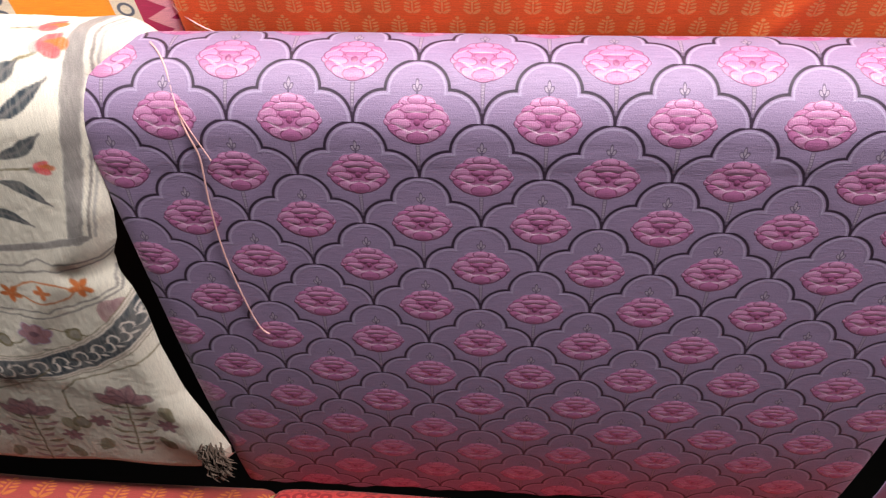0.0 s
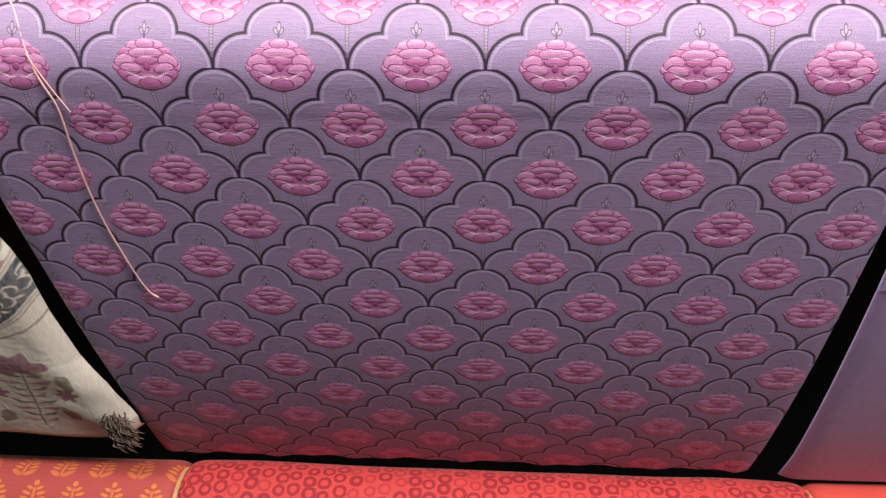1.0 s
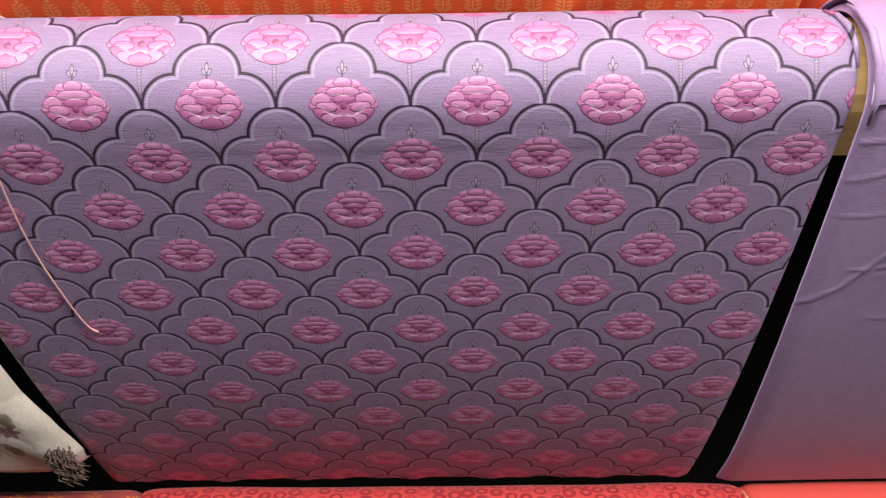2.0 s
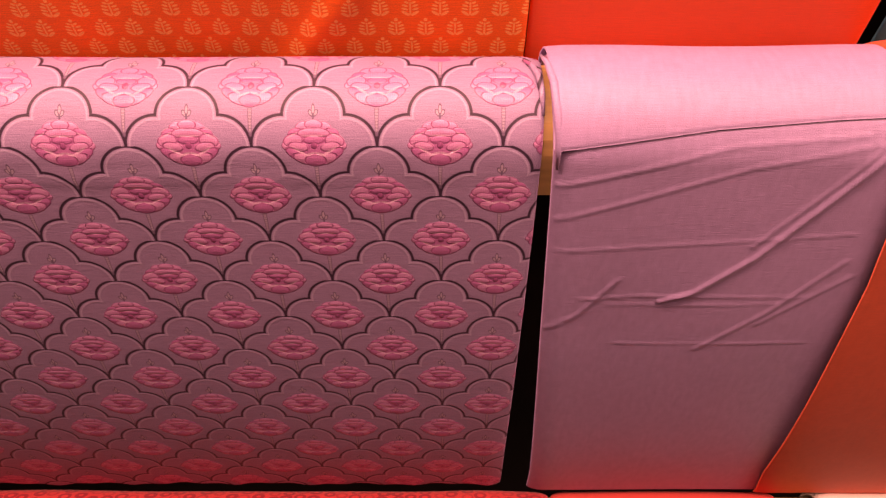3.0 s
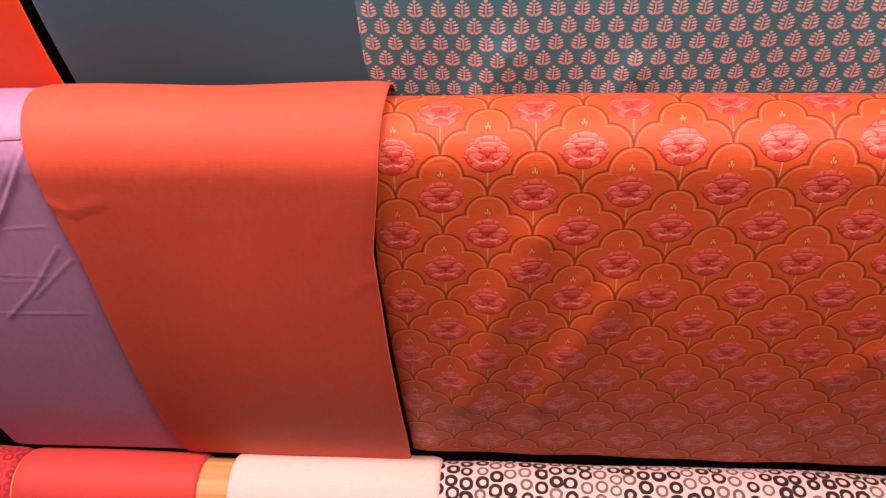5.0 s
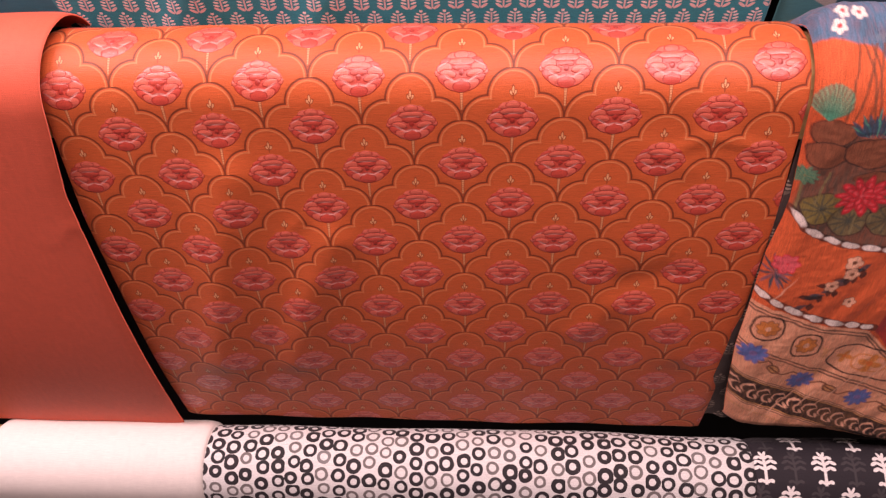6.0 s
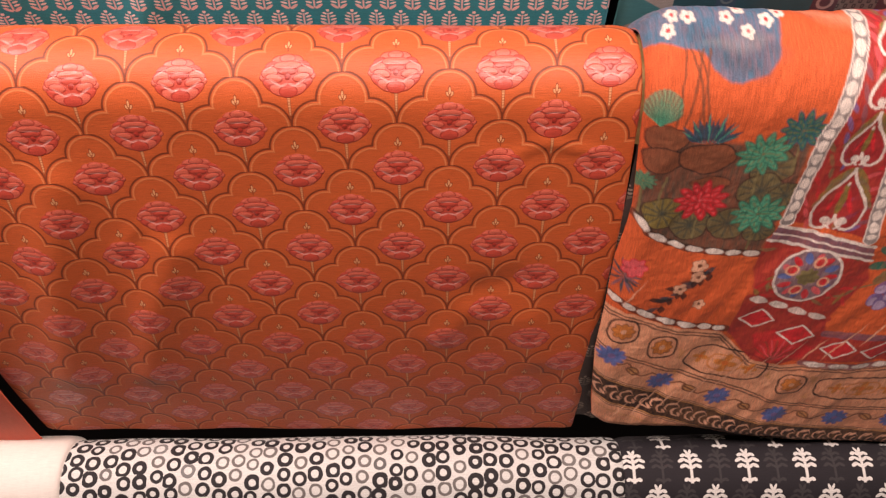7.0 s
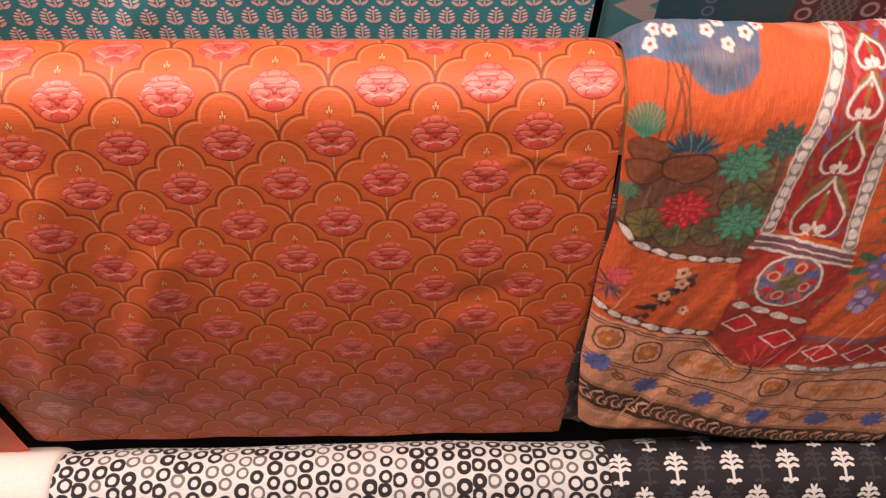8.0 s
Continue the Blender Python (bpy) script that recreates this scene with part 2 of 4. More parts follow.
# ---------------------------------------------------------------- materials
LILAC = scallop_print("lilac_lotus_cotton", (0.295, 0.212, 0.348), (0.034, 0.018, 0.038), (0.44, 0.36, 0.52), (0.44, 0.145, 0.32), (0.54, 0.24, 0.43), (0.29, 0.075, 0.19), (0.37, 0.29, 0.38), line=0.00085, rough=0.50, shade=0.94, gloss=0.40, sheen=0.06)
ORANGE = scallop_print("orange_lotus_cotton", (0.61, 0.117, 0.033), (0.22, 0.045, 0.018), (0.76, 0.26, 0.10), (0.60, 0.080, 0.048), (0.72, 0.150, 0.092), (0.44, 0.042, 0.026), (0.72, 0.34, 0.16), rough=0.48, shade=0.94, gloss=0.38, du=1.0643, dv=0.0, line=0.00070, sheen=0.03, sink=0.0019)
LAVENDER = plain_cloth("plain_lavender_satin", (0.345, 0.24, 0.41), rough=0.46, weave=0.45, gloss=0.5, sheen=0.10, mottling=0.14, nap=0.36)
TANGERINE = plain_cloth("plain_tangerine_cotton", (0.62, 0.105, 0.052), rough=0.65, mottling=0.16, nap=0.25, sheen=0.04)
SCARLET = plain_cloth("plain_scarlet_cotton", (0.80, 0.09, 0.025), rough=0.6)
CORAL = plain_cloth("plain_coral_cotton", (0.70, 0.085, 0.066), rough=0.6)
TEAL = plain_cloth("plain_teal_cotton", (0.004, 0.13, 0.18), rough=0.6)
CREAM = plain_cloth("plain_cream_cotton", (0.78, 0.75, 0.68), rough=0.7)
ORANGE_BUTI = buti_print("orange_sprig_cotton", (0.84, 0.125, 0.016), (0.84, 0.33, 0.10), (0.84, 0.30, 0.09), 0.0175, 0.0138, 0.0076)
TEAL_BUTI = buti_print("teal_sprig_cotton", (0.005, 0.21, 0.26), (0.66, 0.56, 0.54), (0.58, 0.42, 0.41), 0.0172, 0.0140, 0.0086)
RED_RINGS = ring_print("red_ring_cotton", (0.62, 0.058, 0.054), (0.34, 0.022, 0.028), (0.46, 0.036, 0.038), cell=0.0125)
BLACK_RINGS = ring_print("black_ring_cotton", (0.67, 0.69, 0.66), (0.02, 0.018, 0.02), (0.16, 0.15, 0.14))
BLACK_PALM = palm_print("black_palm_cotton", (0.018, 0.016, 0.02), (0.74, 0.74, 0.70), (0.045, 0.042, 0.044))
RUST_PALM = buti_print("rust_sprig_cotton", (0.45, 0.07, 0.06), (0.70, 0.20, 0.05), (0.65, 0.18, 0.05), 0.034, 0.030, 0.016)
SCARF = dyed_crepe("printed_orange_crepe", 1.5, 0.16)
WHITE_CREPE = dyed_crepe("printed_white_crepe", 0.75, 0.10)
FRINGE = solid("frayed_thread", (0.15, 0.10, 0.075), 0.85)
UNDERSIDE = buti_print("dark_reverse_crepe", (0.060, 0.040, 0.034), (0.34, 0.26, 0.20), (0.16, 0.12, 0.09), 0.026, 0.022, 0.010)
THREAD = solid("pink_thread", (0.80, 0.45, 0.42), 0.7)


def bordered(name, ground, bands):
    """Cloth with printed stripes along the fall: bands of (from, to, ground, ink, kind)."""
    c = Cloth(name, ground, rough=0.7)
    for lo, hi, field, pen, kind in bands:
        inside = c.u.ring((lo + hi) / 2, (hi - lo) / 2, 0.0003)
        c.lay(field, inside)
        size = (hi - lo) * 0.75
        y = (c.v / size).frac() - 0.5
        x = (c.u - (lo + hi) / 2) / size
        if kind == "oval":
            shape = length(x * 1.1, y * 1.2).ring(0.40, 0.09, 0.04)
        elif kind == "wedge":
            shape = ((x + 0.5) * 0.9 - y.abs() * 1.6).ring(0.45, 0.4, 0.04)
        else:
            shape = ((x * 22.0).sin() * ((c.v / size) * 16.0).sin()).ring(0.5, 0.35, 0.1)
        c.lay(pen, shape * inside)
    return c.done()


# teal cloth with borders: the shadow over it is put into these darkened colours
SHADOWED_TEAL_BORDER = bordered("shadowed_teal_border_cotton", (0.008, 0.055, 0.07), ((1.255, 1.292, (0.03, 0.16, 0.17), (0.30, 0.26, 0.23), "wedge"), (1.322, 1.336, (0.02, 0.05, 0.08), (0.09, 0.12, 0.13), "oval"), (1.390, 1.408, (0.05, 0.02, 0.03), (0.24, 0.18, 0.17), "oval"), (1.408, 1.436, (0.10, 0.09, 0.085), (0.025, 0.022, 0.024), "net"),
                                                                                      (1.436, 1.456, (0.05, 0.014, 0.022), (0.24, 0.17, 0.16), "oval"), (1.456, 1.492, (0.06, 0.014, 0.022), (0.24, 0.15, 0.14), "net"), (1.492, 1.510, (0.05, 0.014, 0.022), (0.24, 0.17, 0.16), "oval"), (1.510, 1.57, (0.03, 0.045, 0.05), (0.17, 0.17, 0.16), "net"), (1.57, 1.63, (0.05, 0.014, 0.022), (0.24, 0.17, 0.16), "oval")))
MUSTARD = bordered("mustard_border_cotton", (0.85, 0.33, 0.02), ((-0.261, -0.245, (0.75, 0.70, 0.62), (0.10, 0.12, 0.18), "oval"), (-0.245, -0.224, (0.42, 0.02, 0.10), (0.75, 0.35, 0.40), "wedge"), (-0.345, -0.325, (0.75, 0.70, 0.62), (0.10, 0.12, 0.18), "oval")))
WOOD = solid("pale_wood", (0.78, 0.50, 0.20), 0.5, grain=0.35)
BLACK = solid("black_board", (0.012, 0.010, 0.011), 0.7)
WALL = solid("cream_plaster", (0.24, 0.21, 0.19), 0.8)
FLOOR = solid("grey_floor", (0.13, 0.12, 0.11), 0.5)

# ---------------------------------------------------------------- building blocks
ROLL = 0.040  # radius of the cloth round a rail
TIERS = {"upper": (0.050, 0.400), "middle": (0.0, -0.011), "lower": (-0.050, -0.422)}  # front plane y, height of the roll's middle


def mesh_object(name, bm, material, parent=None, smooth=True, label=""):
    me = bpy.data.meshes.new(name)
    bm.to_mesh(me)
    bm.free()
    me.materials.append(material)
    if smooth:
        me.polygons.foreach_set("use_smooth", [True] * len(me.polygons))
    ob = new(name, me)
    if parent:
        ob.parent = parent
    if label:
        tagged(ob, label)
    return ob


def box(name, lo, hi, material, parent=None, bevel=0.0, label=""):
    bm = bmesh.new()
    bmesh.ops.create_cube(bm, size=1.0)
    for v in bm.verts:
        v.co = Vector([(a + b) / 2 + c * (b - a) for a, b, c in zip(lo, hi, v.co)])
    if bevel:
        bmesh.ops.bevel(bm, geom=list(bm.edges), offset=bevel, segments=3, profile=0.5, affect="EDGES")
    return mesh_object(name, bm, material, parent, smooth=False, label=label)


def surface(tier, left, right, drop, tuck, folds=None, lift=0.0):
    """The map of a draped cloth: from (share across, metres below the roll's middle) to a place, with the outward way."""
    front, middle = TIERS[tier]

    def at(a, s, out=0.0):
        l = left(s) if callable(left) else left
        r = right(s) if callable(right) else right
        x = l + (r - l) * a
        if s >= 0:
            deep = min(s / max(drop, 0.01), 1.0)
            y, z = front + tuck * deep**3.5, middle - s
            n = Vector((0, -1, 0.12 * deep**4)).normalized()
        else:
            turn = min(-s / ROLL, 3.0)
            y, z = front + ROLL - ROLL * math.cos(turn), middle + ROLL * math.sin(turn)
            n = Vector((0, -math.cos(turn), math.sin(turn)))
            if -s / ROLL > 3.0:
                z -= -s - 3.0 * ROLL
        far = out + lift + (folds(x, s) if folds else 0.0)
        return Vector((x, y, z)) + n * far

    return at


def columns(width, step):
    """Shares across a cloth, closer together near its two edges."""
    near = [0.0, 0.0006, 0.0014, 0.0026, 0.0042, 0.0064, 0.0092, 0.0125]
    n = max(6, int((width - 0.03) / step))
    places = near + [0.016 + (width - 0.032) * k / n for k in range(n + 1)] + [width - d for d in near[::-1]]
    return [p / width for p in places]


def drape(name, at, drop, material, thick, label, category, group="", hem=None, back=0.19, step=0.005, width=0.5, warp=None, curl=0.0025):
    """A length of cloth, folded to some thickness, laid over a rail, its edges curling back: one closed mesh."""
    bm = bmesh.new()
    layer = bm.loops.layers.uv.new("cloth")
    shares = columns(width, step)
    nx, ns = len(shares) - 1, int((drop + back) / step)
    spots = {}

    def where(i, j):
        a = shares[i]
        low = drop + (hem(a) if hem else 0.0)
        k = j / ns
        return a, -back + (low + back) * (k if k < 0.9 else 0.9 + 0.1 * (1 - (1 - (k - 0.9) / 0.1) ** 1.6))

    sheets = []
    for side in (0, 1):
        sheet = []
        for j in range(ns + 1):
            line = []
            for i in range(nx + 1):
                a, s = where(i, j)
                off = min(a, 1 - a) * width
                rim = min(off, (ns - j) * step)
                puff = thick * 0.5 * (1 - math.sqrt(max(0.0, 1 - (1 - min(rim / (thick * 0.8), 1.0)) ** 2)))
                dip = curl * (1 - min(off / 0.014, 1.0)) ** 2
                place = at(a, s, -dip - puff if side == 0 else puff - thick - dip)
                line.append(bm.verts.new(place))
                spots[line[-1]] = (a, s)
            sheet.append(line)
        sheets.append(sheet)
    front, rear = sheets
    faces = []
    for j in range(ns):
        for i in range(nx):
            faces.append(bm.faces.new((front[j][i], front[j + 1][i], front[j + 1][i + 1], front[j][i + 1])))
            faces.append(bm.faces.new((rear[j][i], rear[j][i + 1], rear[j + 1][i + 1], rear[j + 1][i])))
    for j in range(ns):
        faces.append(bm.faces.new((front[j][0], rear[j][0], rear[j + 1][0], front[j + 1][0])))
        faces.append(bm.faces.new((front[j][nx], front[j + 1][nx], rear[j + 1][nx], rear[j][nx])))
    for i in range(nx):
        faces.append(bm.faces.new((front[0][i], front[0][i + 1], rear[0][i + 1], rear[0][i])))
        faces.append(bm.faces.new((front[ns][i], rear[ns][i], rear[ns][i + 1], front[ns][i + 1])))
    middle = at(0.0, 0.0).z
    for f in faces:
        for loop in f.loops:
            a, s = spots[loop.vert]
            u, v = loop.vert.co.x, middle - s
            loop[layer].uv = warp(u, v) if warp else (u, v)
    return tagged(mesh_object(name, bm, material), label, category, group)


def soft(high, scale, seed):
    def folds(x, s):
        return high * noise.noise((x * scale, s * scale * 0.6, seed))

    return folds


def both(*some):
    return lambda x, s: sum(f(x, s) for f in some)


# ---------------------------------------------------------------- the place
tagged(box("floor", (-2.5, -3.0, -1.40), (3.5, 0.6, -1.30), FLOOR), "grey shop floor below the display rack", "floor", kind="structure")
tagged(box("ceiling", (-2.5, -3.0, 1.60), (3.5, 0.6, 1.70), WALL), "plain cream shop ceiling over the rack", "ceiling", kind="structure")
tagged(box("wall_north", (-2.5, 0.50, -1.30), (3.5, 0.60, 1.60), WALL), "plain cream wall behind the display rack", "wall", kind="structure")
tagged(box("wall_south", (-2.5, -3.1, -1.30), (3.5, -3.0, 1.60), WALL), "plain cream wall facing the display rack", "wall", kind="structure")
tagged(box("wall_west", (-2.6, -3.0, -1.30), (-2.5, 0.5, 1.60), WALL), "plain cream side wall of the shop", "wall", kind="structure")
tagged(box("wall_east", (3.5, -3.0, -1.30), (3.6, 0.5, 1.60), WALL), "plain cream side wall of the shop", "wall", kind="structure")

rack = tagged(new("display_rack"), "black and pale wood tiered rack carrying draped cloth lengths", "rack")
for tier, (front, middle) in TIERS.items():
    bm = bmesh.new()
    y0, y1, z0, z1, r = front + 0.0055, front + 2 * ROLL - 0.0055, middle - 0.027, middle + ROLL - 0.006, 0.033
    line = [(y0, z0), (y0, z1 - r)] + [(y0 + r - r * math.cos(t), z1 - r + r * math.sin(t)) for t in (0.3, 0.6, 0.9, 1.2, 1.5)]
    line += [(y1 - r + r * math.sin(t), z1 - r + r * math.cos(t)) for t in (0.1, 0.4, 0.7, 1.0, 1.3)] + [(y1, z1 - r), (y1, z0)]
    ends = [[bm.verts.new((x, y, z)) for y, z in line] for x in (-0.85, 1.95)]
    for i in range(len(line)):
        j = (i + 1) % len(line)
        bm.faces.new((ends[0][i], ends[1][i], ends[1][j], ends[0][j]))
    bm.faces.new(ends[0][::-1])
    bm.faces.new(ends[1])
    bmesh.ops.recalc_face_normals(bm, faces=bm.faces[:])
    mesh_object("rail", bm, WOOD, rack, smooth=False, label="pale wooden rail with a rounded top")
box("back_panel", (-0.85, 0.20, -1.30), (1.95, 0.22, 1.0), BLACK, rack, label="black back board")
for x in (-0.85, 1.93):
    box("post", (x, -0.04, -1.30), (x + 0.03, 0.20, 1.0), BLACK, rack, bevel=0.003, label="black side post")

# ---------------------------------------------------------------- middle tier
G = "cloth lengths on the middle rail"


def hang(name, tier, left, right, drop, tuck, material, thick, label, group, folds=None, lift=0.0, category="draped cloth", **more):
    at = surface(tier, left, right, drop, tuck, folds, lift)
    width = abs((right(0.1) if callable(right) else right) - (left(0.1) if callable(left) else left))
    return at, drape(name, at, drop, material, thick, label, category, group, width=width, **more)


def along(s, *knots):
    """A value that runs through knots (s, value)."""
    return float(np.interp(s, [k[0] for k in knots], [k[1] for k in knots]))


def ridges(*some):
    """Sharp creases: each a height, a width and a run of places (x, s)."""

    def folds(x, s):
        out = 0.0
        for high, wide, run in some:
            near = 1.0
            for (ax, as_), (bx, bs) in zip(run, run[1:]):
                dx, ds = bx - ax, bs - as_
                k = max(0.0, min(1.0, ((x - ax) * dx + (s - as_) * ds) / (dx * dx + ds * ds)))
                near = min(near, math.hypot(x - ax - k * dx, s - as_ - k * ds))
            if near < 3 * wide:
                out += high * math.exp(-((near / wide) ** 2))
        return out

    return folds


def as_part(ob, owner, label):
    """Turns a draped layer into a part of another cloth."""
    for key in ("category", "group"):
        if key in ob:
            del ob[key]
    ob.parent = owner
    return tagged(ob, label)


def rolled_edge(owner, at, run, radius, material, label):
    """A rounded fold of cloth along places (share across, metres down, outward)."""
    bm = bmesh.new()
    layer = bm.loops.layers.uv.new("cloth")
    rings = []
    mids = [at(a, s, out) for a, s, out in run]
    for k, p in enumerate(mids):
        way = (mids[min(k + 1, len(mids) - 1)] - mids[max(k - 1, 0)]).normalized()
        side = way.cross(Vector((1, 0, 0))).normalized()
        over = side.cross(way).normalized()
        r = radius * min(1.0, 0.35 + 0.4 * min(k, len(mids) - 1 - k))
        rings.append([bm.verts.new(p + side * r * 0.8 * math.cos(t) + over * r * math.sin(t)) for t in [q / 12 * math.tau for q in range(12)]])
    for now, then in zip(rings, rings[1:]):
        for q in range(12):
            bm.faces.new((now[q], now[(q + 1) % 12], then[(q + 1) % 12], then[q]))
    bm.faces.new(rings[0][::-1])
    bm.faces.new(rings[-1])
    bmesh.ops.recalc_face_normals(bm, faces=bm.faces[:])
    for f in bm.faces:
        for loop in f.loops:
            loop[layer].uv = (loop.vert.co.x, loop.vert.co.z)
    return mesh_object("rolled_edge", bm, material, owner, label=label)


lilac_at, lilac = hang("lilac_cloth", "middle", lambda s: along(s, (0.0, -0.262), (0.12, -0.2535), (0.30, -0.2435)), lambda s: along(s, (-0.06, 0.268), (0.04, 0.2668), (0.30, 0.2625)), 0.377, 0.024, LILAC, 0.0018,
     "lilac cotton printed with pink lotuses in scallops", G, hem=lambda a: 0.0020 * math.sin(a * 40) + 0.0014 * math.sin(a * 97 + 1), folds=both(soft(0.0012, 7, 1.0), ridges((0.0008, 0.002, ((-0.26, 0.016), (-0.05, 0.012), (0.26, 0.008))))))
lavender_at, lavender = hang("lavender_cloth", "middle", lambda s: along(s, (-0.05, 0.271), (0.0, 0.2735), (0.14, 0.278), (0.34, 0.286)), lambda s: 0.485 + 0.02 * max(0, s) / 0.38, 0.377, 0.022, LAVENDER, 0.003,
     "plain lavender satin cotton with pressed diagonal creases", G, curl=0.004, step=0.0016, lift=0.004,
     folds=both(soft(0.0016, 11, 2.0), ridges((0.00073, 0.00102, ((0.276, 0.014), (0.371, -0.011), (0.445, -0.017))), (0.00060, 0.00102, ((0.278, 0.039), (0.386, 0.001), (0.452, -0.012))),
                       (0.00174, 0.00139, ((0.352, 0.108), (0.372, 0.100), (0.405, 0.068), (0.436, 0.026), (0.468, -0.020))), (0.00080, 0.00102, ((0.40, 0.060), (0.43, 0.022), (0.463, -0.022))),
                       (0.00094, 0.00102, ((0.277, 0.139), (0.300, 0.122), (0.323, 0.088))), (0.00080, 0.00116, ((0.385, 0.156), (0.425, 0.118), (0.462, 0.072))), (0.00067, 0.00102, ((0.42, 0.130), (0.47, 0.085))),
                       (0.00046, 0.00084, ((0.300, 0.107), (0.34, 0.103), (0.45, 0.104))), (0.00040, 0.00084, ((0.320, 0.112), (0.43, 0.110))), (0.00040, 0.00084, ((0.33, 0.151), (0.46, 0.149))), (0.00040, 0.00093, ((0.28, 0.064), (0.46, 0.050))))))
_, layer = hang("folded_layer", "middle", lambda s: along(s, (-0.05, 0.2705), (0.0, 0.2735)), 0.485, 0.0, 0.0, LAVENDER, 0.0014, "", "", lift=0.0058, step=0.003, curl=0.0005,
                folds=soft(0.0016, 11, 2.0), hem=lambda a: along(a, (0.0, -0.009), (0.42, -0.020), (0.72, -0.0245), (1.0, -0.027)))
as_part(layer, lavender, "pressed flap folded over the top")
rolled_edge(lavender, lavender_at, [(-0.020, -0.064, 0.001), (-0.008, -0.056, 0.002), (0.004, -0.044, 0.002), (0.008, -0.028, 0.002), (0.010, -0.010, 0.001), (0.010, 0.002, -0.001)], 0.0023, LAVENDER, "rolled fold along the side")
rolled_edge(lilac, lilac_at, [(0.980, -0.068, 0.0005), (0.988, -0.061, 0.0008), (0.995, -0.052, 0.0), (0.998, -0.040, -0.001), (0.999, -0.028, -0.0018)], 0.0022, LILAC, "rolled fold along the side")
hang("tangerine_cloth", "middle", lambda s: along(s, (-0.06, 0.462), (0.0, 0.472), (0.09, 0.480), (0.33, 0.484), (0.37, 0.490)), lambda s: along(s, (-0.06, 0.744), (0.0, 0.738), (0.07, 0.728), (0.2, 0.731), (0.33, 0.737)), 0.376, 0.022, TANGERINE, 0.0015,
     "plain tangerine cotton overlapping its neighbours", G, curl=0.0015, folds=both(soft(0.0025, 9, 4.0), ridges((0.0012, 0.003, ((0.47, 0.02), (0.49, 0.03), (0.52, 0.02))), (0.0008, 0.003, ((0.70, 0.12), (0.72, 0.10), (0.74, 0.105))))), lift=0.009)
hang("orange_cloth", "middle", lambda s: along(s, (0.0, 0.731), (0.1, 0.728), (0.34, 0.738)), lambda s: along(s, (-0.06, 1.260), (0.1, 1.264), (0.34, 1.262)), 0.376, 0.024, ORANGE, 0.002,
     "orange cotton printed with red lotuses in scallops", G, hem=lambda a: 0.0015 * math.sin(a * 31) - 0.004 * (1 - a), step=0.004,
     folds=both(soft(0.002, 9, 5.0), ridges((0.0055, 0.020, ((0.855, 0.06), (0.825, 0.16), (0.80, 0.27))), (0.0045, 0.016, ((0.925, 0.12), (0.895, 0.19), (0.872, 0.27))), (0.0012, 0.0025, ((0.885, 0.115), (0.905, 0.095))),
                                          (0.0016, 0.0035, ((1.175, 0.035), (1.20, 0.022), (1.235, 0.03))), (0.0010, 0.008, ((1.16, 0.03), (1.19, 0.05))), (0.003, 0.018, ((1.20, 0.20), (1.215, 0.25))), (0.0022, 0.014, ((1.13, 0.22), (1.15, 0.19))), (-0.0022, 0.014, ((1.16, 0.16), (1.19, 0.15))))),
     warp=lambda u, v: (u, (v + 0.018 - 0.027 * (u - 1.0643) + 0.018 * max(0.0, 1.08 - u)) * 0.0345 / 0.0357))
hang("gold_cloth", "middle", 1.588, 1.90, 0.36, 0.02, CREAM, 0.006, "pale cream cotton length beside the scarf", G, folds=soft(0.003, 9, 20.0))

# ---------------------------------------------------------------- upper tier
G = "cloth lengths on the upper rail"
LOW = 0.425
hang("mustard_cloth", "upper", -0.62, -0.224, LOW, 0.044, MUSTARD, 0.006, "mustard cotton with white and magenta printed borders", G, folds=soft(0.003, 8, 7.0))
hang("orange_sprig_cloth", "upper", -0.2235, 0.262, LOW, 0.042, ORANGE_BUTI, 0.005, "orange cotton printed with small gold sprigs", G, folds=both(soft(0.004, 9, 8.0), ridges((0.003, 0.008, ((0.10, 0.42), (0.16, 0.34))))))
hang("scarlet_cloth", "upper", 0.2625, 0.466, LOW, 0.042, SCARLET, 0.005, "plain bright scarlet cotton length", G, folds=soft(0.002, 9, 9.0))
hang("teal_cloth", "upper", 0.476, 0.745, LOW, 0.046, TEAL, 0.005, "plain dark teal cotton length", G, folds=soft(0.003, 9, 10.0))
hang("teal_sprig_cloth", "upper", lambda s: along(s, (0.36, 0.720), (0.43, 0.732)), 1.248, LOW, 0.040, TEAL_BUTI, 0.005, "teal cotton printed with small pale pink sprigs", G, folds=both(soft(0.004, 9, 11.0), ridges((0.005, 0.015, ((0.80, 0.42), (0.83, 0.35))), (0.004, 0.012, ((0.90, 0.42), (0.93, 0.36))))))
hang("bordered_cloth", "upper", 1.255, 1.80, LOW - 0.008, 0.040, SHADOWED_TEAL_BORDER, 0.008, "teal cloth with patterned maroon borders, coloured dark as if in shadow", G, folds=soft(0.004, 9, 12.0))

# ---------------------------------------------------------------- lower tier
G = "cloth lengths on the lower rail"
hang("rust_sprig_cloth", "lower", -0.62, -0.222, 0.36, 0.02, RUST_PALM, 0.005, "rust red cotton printed with orange sprigs", G, folds=soft(0.003, 9, 13.0))
hang("red_ring_cloth", "lower", -0.218, 0.307, 0.36, 0.02, RED_RINGS, 0.005, "red cotton printed with dark red rings", G, folds=soft(0.003, 9, 14.0))
hang("coral_cloth", "lower", 0.309, 0.512, 0.36, 0.02, CORAL, 0.004, "plain coral red cotton length", G, folds=soft(0.002, 9, 15.0))
